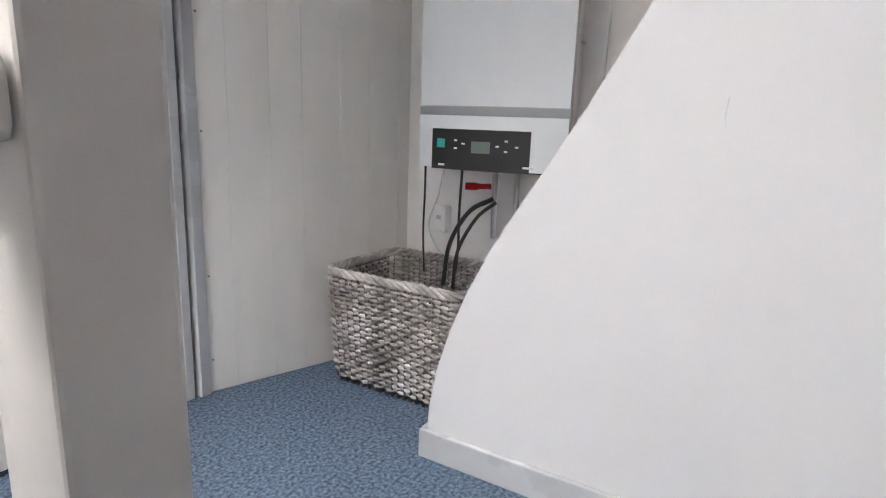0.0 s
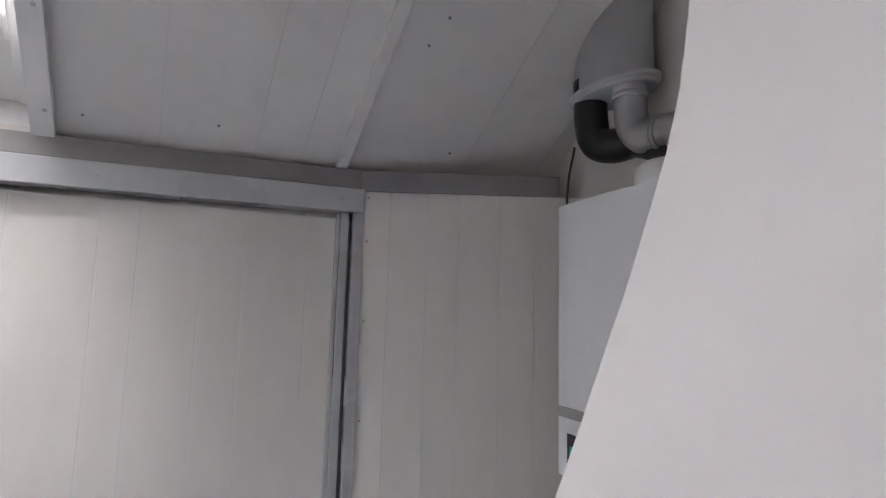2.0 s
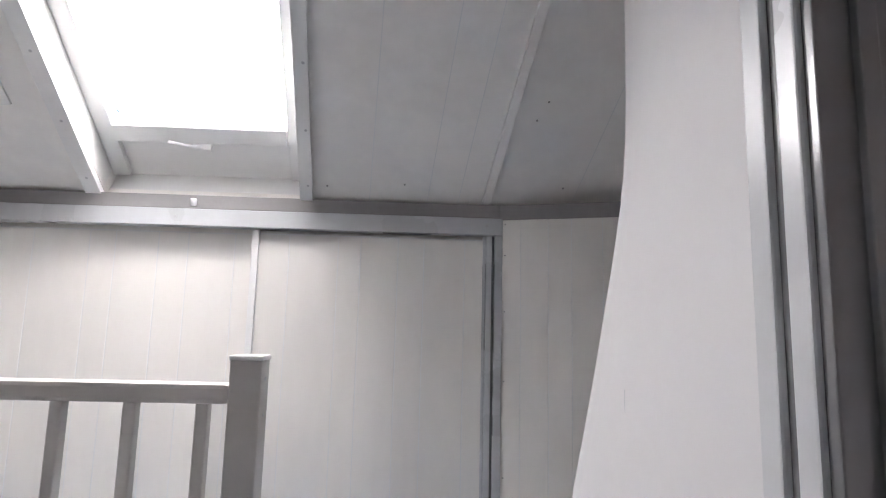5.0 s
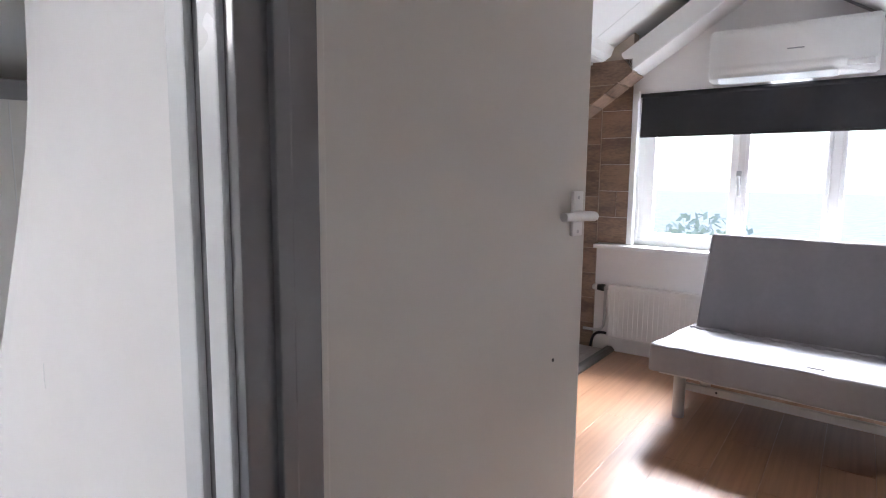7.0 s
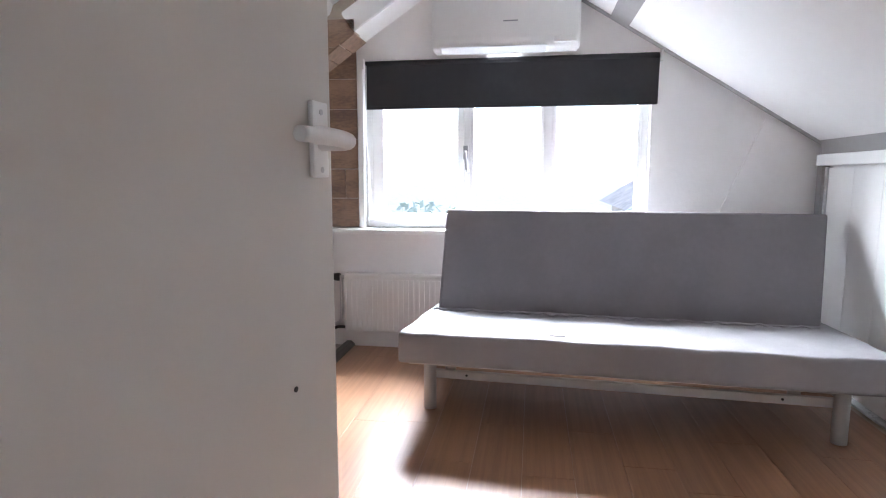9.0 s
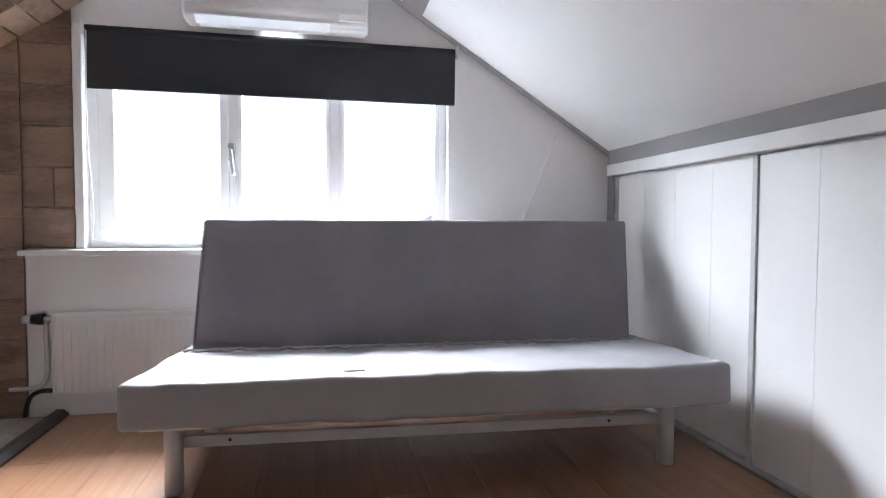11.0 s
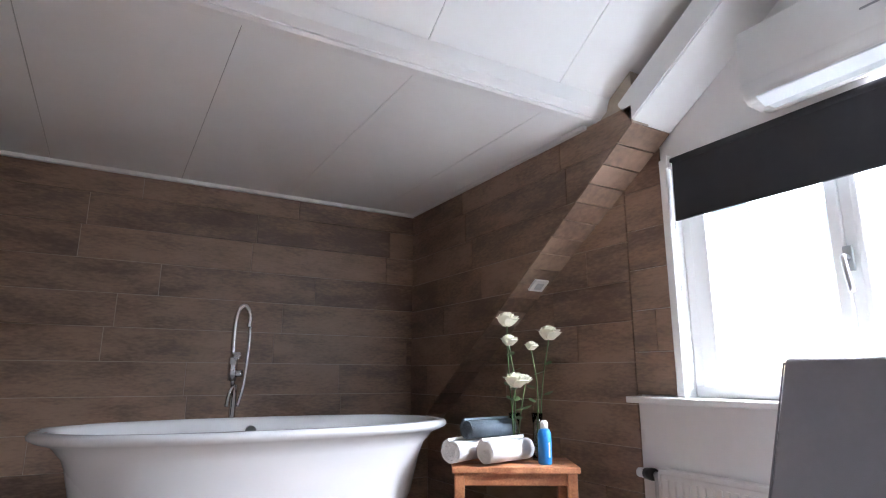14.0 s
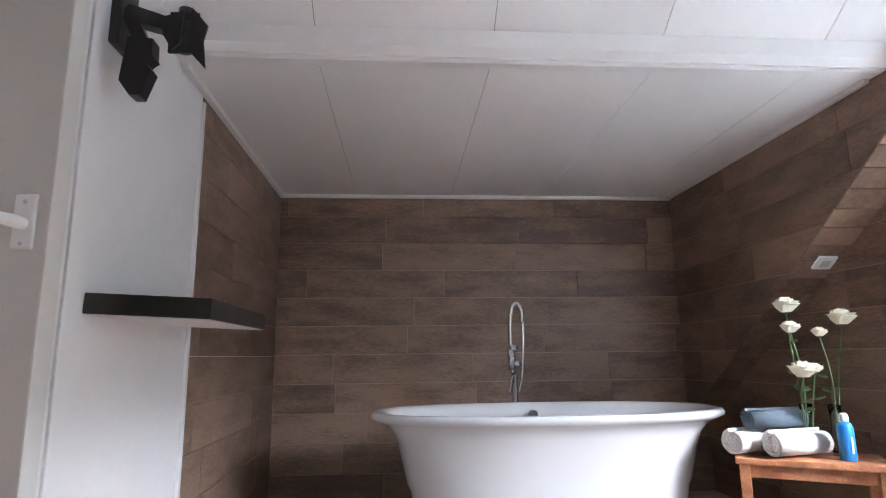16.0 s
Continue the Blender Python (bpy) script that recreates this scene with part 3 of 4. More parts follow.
part("latch_lever", tube([(SLOPE @ Vector(p)) for p in ((0.50, 0.19, 0.11), (0.56, 0.21, 0.095), (0.63, 0.225, 0.10))], 0.008, 8), WHITEP, lt)

# knee wall front of the landing
struct("beam_knee_north", bx(-1.55, 1.51, 1.70, 1.81, 1.466, 1.528, 0.004), GREYBEAM, "warm grey painted purlin above the closet doors", "beam")
struct("beam_boiler_corner", prism([(0.83, 1.697), (1.43, 1.493), (1.43, 1.697)], 1.46, 1.526, "z"), GREYBEAM, "warm grey painted purlin end beside the boiler", "beam")
rl = struct("door_rail_north", bx(-1.45, 0.84, 1.685, 1.75, 1.388, 1.464, 0.004), LGREY, "light grey sliding door rail with screw heads", "rail")
for x in (-0.595, 0.10, 0.77):
    part("screw", tube([(x, 1.681, 1.428), (x, 1.686, 1.428)], 0.007, 10), STEEL, rl)
part("roller_peg", tube([(-0.52, 1.69, 1.478), (-0.52, 1.68, 1.508)], 0.013, 12), WHITEP, rl, "white plastic peg")
for a, b, y, nb in ((-0.265, 0.77, 1.722, 7), (-1.40, -0.245, 1.748, 7)):
    d = thing("closet_door", "off-white board sliding closet door in a grey rail", "door", "north closet doors")
    ws = [0.16, 0.26, 0.12, 0.2, 0.14, 0.22, 0.1]
    tot, x = sum(ws), a + 0.03
    for w in ws:
        w = w / tot * (b - a - 0.04)
        piece("board", d, PANEL, (round(w - 0.004, 4), 0.014, 1.35), Matrix.Translation((x + w / 2, y + 0.007, 0.69)), 0.0015)
        x += w
    part("backing", bx(a + 0.01, b - 0.01, y + 0.0006, y + 0.02, 0.02, 1.37, 0), GLOSSW, d)
    part("edge_profile", bx(a, a + 0.03, y - 0.012, y + 0.016, 0.015, 1.383, 0.003), GLOSSW, d, "white edge profile")
    part("edge_profile", bx(b - 0.012, b, y - 0.01, y + 0.016, 0.015, 1.383, 0.003), LGREY, d, "light grey edge profile")
struct("closet_post_west", bx(-1.55, -1.40, 1.71, 1.77, 0, 1.463, 0.003), LGREY, "light grey post beside the closet doors", "door frame")
kf = thing("closet_post", "light grey door post at the closet, rebate coloured dark for shade", "door frame", "", "structure")
part("post", bx(0.771, 0.797, 1.705, 1.77, 0, 1.388, 0.003), LGREY, kf)
# recessed strip coloured dark for the shade in the rebate
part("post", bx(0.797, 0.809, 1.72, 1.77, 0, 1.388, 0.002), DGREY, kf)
part("post", bx(0.809, 0.843, 1.692, 1.77, 0, 1.463, 0.003), LGREY, kf)
pw = thing("wall_panelling", "off-white vertical board panelling with nail heads beside the boiler", "panelling", "", "structure")
SKEW = Matrix.Translation((0.844, 1.71, 0)) @ Matrix.Rotation(-0.325, 4, "Z")
x = 0.0
for w in (0.085, 0.12, 0.10, 0.13, 0.11, 0.115, 0.058):
    piece("board", pw, PANEL, (w - 0.003, 0.014, 1.458), SKEW @ Matrix.Translation((x + w / 2, 0, 0.731)), 0.0012)
    x += w
part("backing", prism([(0.844, 1.7045), (1.509, 1.480), (1.509, 1.769), (0.844, 1.769)], 0, 1.458, "z"), GLOSSW, pw)
for z in (0.1, 0.35, 0.75, 1.05, 1.3, 1.44):
    part("nail", tube([(0.855, 1.696, z), (0.855, 1.701, z)], 0.003, 6), GREYBEAM, pw)

# ---- things on the landing ----


def railing(name, p0, p1, label, balusters, h=0.80):
    r = thing(name, label, "railing", "stair railings")
    a, b = Vector(p0), Vector(p1)
    d = (b - a).normalized()
    m = Matrix.Translation(a) @ d.to_track_quat("X", "Z").to_matrix().to_4x4()
    ln = (b - a).length
    part("handrail", bx(0, ln, -0.035, 0.035, h - 0.05, h, 0.012, m), RAILP, r)
    part("bottom_rail", bx(0, ln, -0.025, 0.025, 0.06, 0.10, 0.006, m), RAILP, r)
    for i in range(balusters):
        x = 0.07 + 0.18 * i
        part("baluster", bx(x - 0.016, x + 0.016, -0.016, 0.016, 0.10, h - 0.05, 0.004, m), RAILP, r)
    return r


def newel(x, y, h, s, label):
    p = thing("newel_post", label, "post", "stair railings")
    part("shaft", bx(x - s, x + s, y - s, y + s, 0, h - 0.012, 0.004), RAILP, p)
    part("cap", bx(x - s - 0.003, x + s + 0.003, y - s - 0.003, y + s + 0.003, h - 0.012, h, 0.004), GLOSSW, p)
    for z in (h - 0.06, h - 0.15):
        part("screw", tube([(x + s, y, z), (x + s + 0.002, y, z)], 0.005, 8), STEEL, p)


railing("stair_railing", (0.003, 0.712, 0.01), (-1.55, 0.712, 0.01), "taupe-white wooden stair railing with square balusters", 8, 0.81)
newel(0.043, 0.713, 0.892, 0.040, "taupe-white square newel post with a flat cap")
railing("stair_railing", (-0.30, -0.30, 0.01), (-0.30, -2.3, 0.01), "taupe-white wooden railing along the stairwell", 9, 0.88)

# boiler
def bowed(y0, y1, z0, z1, xb, xf, bow, n=10):
    pts = [(xb, y0), (xb, y1)]
    for i in range(n + 1):
        u = i / n
        pts.append((xf - bow * (1 - (2 * u - 1) ** 2), y1 + (y0 - y1) * u))
    return prism(pts, z0, z1, "z")


TURN = Matrix.Translation((1.305, 1.297, 0)) @ Matrix.Rotation(radians(8), 4, "Z") @ Matrix.Translation((-1.305, -1.297, 0))   # hung slightly askew
BO = thing("boiler", "white gas boiler with a black control panel on the wall", "boiler",
           at=TURN @ Matrix.Translation((0.005, 0.0136, 0.043)) @ Matrix.Diagonal((1, 0.92, 0.958, 1)))
part("body", bx(1.32, 1.438, 0.925, 1.392, 0.655, 1.392, 0.006), BOILS, BO, "metal casing side, darker than the front cover")
fc = bowed(0.92, 1.395, 0.835, 1.395, 1.335, 1.30, 0.022)
part("front_cover", fc, BOILW, BO, "glossy white bowed front cover")
part("strip", bowed(0.918, 1.397, 0.808, 0.833, 1.335, 1.30, 0.020), SILVERP, BO, "silver grey strip")
part("lower_cover", bowed(0.92, 1.395, 0.652, 0.807, 1.335, 1.30, 0.022), BOILW, BO)
cp = part("control_panel", bowed(0.985, 1.348, 0.648, 0.768, 1.33, 1.292, 0.018), BLACKP, BO, "black control panel")


def on_panel(name, y0, y1, z0, z1, mt, label=""):
    ym = (y0 + y1) / 2
    u = (1.348 - ym) / 0.363
    xf = 1.292 - 0.018 * (1 - (2 * u - 1) ** 2)
    part(name, bx(xf - 0.002, xf + 0.004, y0, y1, z0, z1, 0.0008), mt, cp, label)


on_panel("badge", 1.300, 1.328, 0.712, 0.738, TEAL, "teal square badge")
on_panel("display", 1.148, 1.208, 0.700, 0.734, LCD, "grey-green display")
for y, z in ((1.262, 0.735), (1.262, 0.712), (1.236, 0.726), (1.125, 0.722), (1.098, 0.738), (1.098, 0.708), (1.066, 0.722)):
    on_panel("button", y - 0.005, y + 0.005, z - 0.0025, z + 0.0025, PRINT)
on_panel("print", 1.30, 1.322, 0.658, 0.664, PRINT)
on_panel("print", 1.01, 1.05, 0.662, 0.668, PRINT)
part("side_latch", bx(1.40, 1.44, 0.917, 0.926, 1.02, 1.028, 0.002), STEEL, BO)
part("collar", lathe([(0.09, 0), (0.095, 0.01), (0.092, 0.05), (0.075, 0.065), (0.06, 0.07)], 28, at=(1.375, 1.04, 1.392)), WHITEP, BO, "white flue collar")
for y, x in ((1.18, 1.43), (1.10, 1.42), (1.02, 1.42)):
    part("pipe", tube([(x, y, 0.66), (x, y, 0.54), (1.435, y, 0.45), (1.44, y, 0.42)], 0.010, 8), STEEL, BO)
part("valve", tube([(1.42, 1.19, 0.59), (1.40, 1.22, 0.59), (1.39, 1.235, 0.59), (1.38, 1.265, 0.59)], [0.009, 0.009, 0.013, 0.012], 10), RED, BO, "red tap knob")

fl = thing("flue", "silver flue elbow and black air hose into a grey roof cone", "flue pipe", at=TURN @ Matrix.Translation((-0.02, -0.098, -0.01)))
part("steel_elbow", tube(curve_pts([(1.41, 1.04, 1.45), (1.41, 1.04, 1.50), (1.41, 1.07, 1.535), (1.41, 1.13, 1.54), (1.41, 1.17, 1.545), (1.41, 1.205, 1.59), (1.41, 1.21, 1.70)], 6), 0.043, 18), STEEL, fl)
for p, q in (((1.41, 1.10, 1.537), (1.41, 1.115, 1.539)), ((1.41, 1.21, 1.655), (1.41, 1.21, 1.67))):
    part("seam_ring", tube([p, q], 0.046, 18), STEEL, fl)
part("air_hose", tube(curve_pts([(1.41, 1.36, 1.76), (1.41, 1.355, 1.63), (1.41, 1.33, 1.57), (1.42, 1.27, 1.55), (1.43, 1.20, 1.55), (1.44, 1.10, 1.50), (1.44, 1.05, 1.46)], 6), 0.047, 16), BLACKP, fl, "black ribbed air hose")
part("roof_cone", lathe([(0.085, 0.0), (0.092, 0.004), (0.092, 0.03), (0.085, 0.036), (0.083, 0.30)], 32, 0.85, 1.55, at=(1.425, 1.285, 1.69)), GREYP, fl, "light grey plastic roof cone")
part("cone_rim", lathe([(0.094, 0.0), (0.098, 0.004), (0.098, 0.016), (0.092, 0.02)], 32, 0.85, 1.55, at=(1.425, 1.285, 1.70)), GREYP, fl)

tk = thing("expansion_vessel", "red steel expansion vessel on the wall", "expansion vessel", at=Matrix.Translation((-0.045, -0.10, 0)))
part("shell", lathe([(0.02, 0), (0.045, 0.004), (0.070, 0.014), (0.092, 0.032), (0.107, 0.056), (0.115, 0.085), (0.118, 0.12), (0.118, 0.145), (0.127, 0.148), (0.129, 0.156), (0.127, 0.164), (0.118, 0.167), (0.118, 0.235), (0.112, 0.27), (0.095, 0.305), (0.06, 0.332), (0.02, 0.345)], 32,
      at=(1.38, 0.735, 1.13)), RED, tk)
part("nipple", tube([(1.38, 0.735, 1.13), (1.38, 0.735, 1.05), (1.45, 0.80, 0.98), (1.555, 0.87, 0.96)], 0.009, 8), STEEL, tk)

def cable(pts, r=0.004, mt=None, label="thin black cable hanging beside the boiler", shift=(0, -0.098, 0)):
    return tagged(part("cable", tube(curve_pts([Vector(p) + Vector(shift) for p in pts], 8), r, 7), mt or CABLE), label, "cable", "boiler cables")


cable([(1.36, 1.40, 1.56), (1.35, 1.425, 1.40), (1.36, 1.42, 1.0), (1.37, 1.415, 0.65), (1.39, 1.43, 0.45), (1.45, 1.46, 0.30)], 0.0035)
cable([(1.40, 1.30, 0.66), (1.40, 1.305, 0.52), (1.41, 1.31, 0.40), (1.42, 1.33, 0.28)], 0.0045)
cable([(1.42, 1.20, 0.575), (1.40, 1.27, 0.53), (1.40, 1.335, 0.42), (1.41, 1.36, 0.28)], 0.0075)
cable([(1.42, 1.19, 0.565), (1.41, 1.25, 0.51), (1.41, 1.31, 0.40), (1.42, 1.33, 0.27)], 0.006)
cable([(1.44, 1.39, 0.65), (1.46, 1.42, 0.56), (1.47, 1.46, 0.46), (1.47, 1.42, 0.38), (1.46, 1.37, 0.36)], 0.003, GREYP, "thin grey cable looping under the boiler")
# added board: gives the brighter wall and its corner below the boiler
struct("bright_wall_board", bx(1.495, 1.5095, 0.82, 1.425, 0.06, 1.2, 0.003), WALL, "white board added for the brighter wall behind the boiler", "board")
pg = thing("power_plug", "white power plug box under the boiler", "plug")
part("body", bx(1.45, 1.494, 1.287, 1.334, 0.44, 0.53, 0.008), WHITEP, pg)
part("button", bx(1.446, 1.451, 1.302, 1.320, 0.485, 0.50, 0.003), GREYP, pg)

# wicker basket
bk = thing("wicker_basket", "grey-washed willow laundry basket, empty, on the carpet", "basket")
BX0, BX1, BY0, BY1, BH = 1.115, 1.48, 1.03, 1.505, 0.36


def ring(z, inset, n=34):
    """Points round the basket at height z."""
    x0, x1, y0, y1 = BX0 + inset, BX1 - inset, BY0 + inset, BY1 - inset
    r, out = 0.035, []
    cs = ((x1 - r, y1 - r, 0), (x0 + r, y1 - r, 90), (x0 + r, y0 + r, 180), (x1 - r, y0 + r, 270))
    for i, (cx, cy, a) in enumerate(cs):
        for k in range(4):
            t = radians(a + 30 * k)
            out.append(Vector((cx + r * math.cos(t), cy + r * math.sin(t), z)))
        nx, ny, na = cs[(i + 1) % 4]
        e = Vector((nx + r * math.cos(radians(na)), ny + r * math.sin(radians(na)), z))
        s = out[-1]
        for k in range(1, n):
            out.append(s.lerp(e, k / n))
    return out


ROWS = 24
side, top = bmesh.new(), bmesh.new()
for j in range(ROWS):
    z = 0.02 + (BH - 0.055) * j / (ROWS - 1)
    ins = 0.018 * (1 - z / BH)
    ps = ring(z, ins)
    cen = Vector(((BX0 + BX1) / 2, (BY0 + BY1) / 2, z))
    pts = []
    for i, p in enumerate(ps):
        o = (p - cen)
        o.z = 0
        o.normalize()
        w = 0.0075 * math.sin(math.pi * (i / 2 + j)) + random.uniform(-0.0012, 0.0012)
        pts.append(p + o * w + Vector((0, 0, random.uniform(-0.002, 0.002))))
    tube(pts, 0.0056, 5, side, True)
part("weave", side, WICKER, bk)
stakes = ring(0, 0.018)[::2]
stakes_t = ring(BH - 0.02, 0.001)[::2]
for p, q in zip(stakes, stakes_t):
    part("stake", tube([p, q], 0.005, 5), STAKE, bk)
bm = bmesh.new()
for ph in range(3):
    ps = ring(BH - 0.012, 0.001)
    tube([p + Vector((0.006 * math.cos(i * 0.9 + ph * 2.1), 0.006 * math.cos(i * 0.9 + ph * 2.1), 0.009 * math.sin(i * 0.9 + ph * 2.1))) for i, p in enumerate(ps)], 0.0075, 6, bm, True)
part("rim", bm, WICKER, bk, "braided rim")
part("base", bx(BX0 + 0.03, BX1 - 0.03, BY0 + 0.03, BY1 - 0.03, 0.005, 0.018, 0.003), WICKER, bk)

SY, SZ0 = 0.445, 0.800
struct("scuff_mark", prism([(SY, SZ0), (SY + 0.002, SZ0 + 0.02), (SY - 0.001, SZ0 + 0.05), (SY + 0.0015, SZ0 + 0.05), (SY + 0.0035, SZ0 + 0.02)], 0.9294, 0.93), GREYP, "thin grey scuff on the curved wall", "mark")

# grille and socket on the roof boards
gr = thing("vent_grille", "white plastic ventilation grille on the roof boards", "vent")
part("plate", on_roof(-1.475, -1.14, 0.47, 0.70, -0.012, 0.0), WHITEP, gr)
for i in range(9):
    for s in (-1.445, -1.30):
        part("slat", on_roof(s, s + 0.125, 0.495 + i * 0.0215, 0.503 + i * 0.0215, -0.018, -0.012, 0.001), GREYP, gr)
sk = thing("wall_socket", "white double socket with a plug and cable on the roof boards", "socket")
part("plate", on_roof(-1.485, -1.39, 0.12, 0.295, -0.02, 0.0, 0.006), WHITEP, sk)
part("hole", tube([SLOPE @ Vector((1.435, 0.25, -0.018)), SLOPE @ Vector((1.435, 0.25, -0.0215))], 0.02, 16), GREYP, sk)
part("plug", tube([SLOPE @ Vector((1.435, 0.16, -0.018)), SLOPE @ Vector((1.435, 0.16, -0.05))], [0.02, 0.016], 12), WHITEP, sk)
cable([SLOPE @ Vector((1.435, 0.16, -0.05)), (-1.43, 1.60, 1.53), (-1.43, 1.665, 1.40), (-1.40, 1.68, 1.15)], 0.005, WHITEP, "thin white cable hanging from the socket", (0, 0, 0))

for x in (-0.03, -0.965):
    for v in (0.12, 0.42, 0.72, 1.02):
        q = SLOPE @ Vector((-x, v, -0.031))
        tagged(part("screw", tube([q, SLOPE @ Vector((-x, v, -0.028))], 0.006, 8), STEEL), "small steel screw head in the white lath", "screw", "lath screws")
rg = random.Random(21)
b = bmesh.new()
for i in range(46):
    z = 0.25 + 1.1 * rg.random() ** 2
    c = Vector((1.5325 - rg.random() * 0.012, 0.1095, z))
    bmesh.ops.create_icosphere(b, subdivisions=1, radius=rg.uniform(0.002, 0.005), matrix=Matrix.Translation(c))
tagged(part("plaster_crumbs", b, WALL), "crumbling white plaster along the wall corner", "plaster", "", "stuff")

part("screw_hole", tube([(0.60, -0.0412, 0.822), (0.60, -0.0398, 0.822)], 0.004, 8), BLACKP, door, "tiny dark screw hole")
for x, y in ((0.92, 1.325), (0.95, 1.25), (0.06, 1.66), (0.4, 1.64), (1.1, 1.63)):
    tagged(part("nail", tube([(x, y, roof_l(y) + 0.002), (x, y - 0.002, roof_l(y) - 0.003)], 0.004, 6), GREYBEAM), "small dark nail head in the roof boards", "nail", "roof nails")

# ---- things in the bedroom ----
sofa = thing("sofa_bed", "grey cotton sofa bed with a light seat on grey-white legs", "sofa")
sofa.matrix_world = Matrix.Translation((3.52, 0.02, 0)) @ pose(0, 0, 0, 0, 0, -93.5)   # x along the sofa, y towards the window


def pillow(x0, x1, y0, y1, z0, z1, m, wave=0.0, nx=40, ny=14):
    """A mattress with rounded edges and slightly uneven cover."""
    b = bx(x0, x1, y0, y1, z0, z1, 0.0, m)
    bmesh.ops.subdivide_edges(b, edges=[e for e in b.edges if abs((m.inverted() @ e.verts[0].co - m.inverted() @ e.verts[1].co).x) > 0.5], cuts=nx, use_grid_fill=True)
    bmesh.ops.subdivide_edges(b, edges=[e for e in b.edges if abs((m.inverted() @ e.verts[0].co - m.inverted() @ e.verts[1].co).y) > 0.3], cuts=ny, use_grid_fill=True)
    es = [e for e in b.edges if len(e.link_faces) == 2 and e.calc_face_angle(0) > 1.2]
    bmesh.ops.bevel(b, geom=es, offset=0.02, segments=4, profile=0.6, affect="EDGES")
    for v in b.verts:
        v.co += Vector((0, 0, 1)) * wave * (noise.noise(v.co * 5) * 0.6 + noise.noise(v.co * 14) * 0.4) + v.normal * 0.0 if v.normal.length else Vector()
    for f in b.faces:
        f.smooth = True
    return b


SEATT = pose(0, 0, 0.405, -3.0, 0, 0)
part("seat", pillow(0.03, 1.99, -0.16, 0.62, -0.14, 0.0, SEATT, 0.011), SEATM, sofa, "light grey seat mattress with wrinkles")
tilt = pose(0, 0.455, 0.33, 0, 0, 0) @ pose(0, 0, 0, -20, 0, 0)
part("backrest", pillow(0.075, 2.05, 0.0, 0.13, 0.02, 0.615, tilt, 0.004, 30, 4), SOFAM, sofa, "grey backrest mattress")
for v in bpy.data.objects["backrest"].data.vertices:
    if v.co.x > 1.0:
        v.co.x -= (0.045 + 0.07 * max(0.0, 0.9 - v.co.z) / 0.57) * (v.co.x - 1.0) / 1.03
part("piping", tube([tilt @ Vector(p) for p in ((0.075, 0.005, 0.02), (0.075, 0.005, 0.595), (1.968, 0.005, 0.595), (1.90, 0.005, 0.02))], 0.004, 6), SOFAM, sofa)
ruff = [SEATT @ Vector((0.06 + 0.019 * k, 0.40 + 0.012 * math.sin(k * 1.9) + 0.006 * math.sin(k * 0.7), 0.004 + 0.004 * math.sin(k * 1.3))) for k in range(98)]
part("cover_seam", tube(ruff, 0.006, 6), SEATM, sofa, "gathered seam of the seat cover along the backrest")
part("tag", bx(0.68, 0.75, -0.075, -0.06, -0.001, 0.004, 0.001, SEATT), SOFAM, sofa, "small sewn tag")
part("front_rail", bx(0.03, 1.92, 0.0, 0.03, 0.215, 0.248, 0.006), SOFAL, sofa)
part("back_rail", bx(0.03, 1.92, 0.55, 0.58, 0.175, 0.21, 0.006), SOFAL, sofa)
lr = part("lower_rail", bx(0.10, 1.86, 0.06, 0.085, 0.135, 0.175, 0.005), SOFAL, sofa)
for x in (0.30, 1.65):
    part("bolt", tube([(x, 0.058, 0.157), (x, 0.061, 0.157)], 0.006, 8), BLACKP, lr)
for x in (0.13, 1.86):
    part("side_rail", bx(x - 0.015, x + 0.015, 0.03, 0.55, 0.18, 0.212, 0.005), SOFAL, sofa)
    for y in (0.03, 0.52):
        part("leg", tube([(x, y, 0.0), (x, y, 0.235 if y < 0.1 else 0.2)], 0.03, 18), SOFAL, sofa)
for x in (0.35, 1.7):
    part("back_support", bx(x - 0.02, x + 0.02, 0.14, 0.16, 0.05, 0.55, 0.004, tilt), SOFAL, sofa)

# radiator with its pipes
ra = thing("radiator", "white panel radiator with a black thermostat knob under the window", "radiator")
part("panel", bx(4.405, 4.425, -0.92, 0.585, 0.105, 0.475, 0.008), RADW, ra)
for i in range(44):
    y = 0.555 - i * 0.0335
    part("rib", bx(4.399, 4.407, y - 0.009, y + 0.009, 0.125, 0.445, 0.003), RADW, ra)
part("top_grille", bx(4.398, 4.45, -0.925, 0.59, 0.462, 0.483, 0.005), RADW, ra)
part("side_cover", bx(4.40, 4.45, 0.583, 0.594, 0.11, 0.47, 0.003), RADW, ra)
vv = part("valve", tube([(4.43, 0.585, 0.452), (4.43, 0.66, 0.452)], 0.013, 12), STEEL, ra)
part("knob", tube([(4.43, 0.63, 0.452), (4.43, 0.645, 0.452), (4.43, 0.68, 0.452)], [0.024, 0.026, 0.022], 16), BLACKP, vv, "black thermostat knob")
part("knob_cap", tube([(4.43, 0.68, 0.452), (4.43, 0.715, 0.452)], [0.022, 0.019], 16), WHITEP, vv)
part("supply_pipe", tube(curve_pts([(4.43, 0.625, 0.45), (4.43, 0.625, 0.36), (4.43, 0.625, 0.22), (4.43, 0.64, 0.16), (4.43, 0.69, 0.14), (4.44, 0.78, 0.135)], 6), 0.010, 10), LGREY, ra, "grey pipe")
part("return_pipe", tube(curve_pts([(4.43, 0.59, 0.125), (4.43, 0.65, 0.125), (4.43, 0.69, 0.105), (4.43, 0.71, 0.06), (4.43, 0.72, 0.0)], 6), 0.010, 10), BLACKP, ra, "dark pipe")

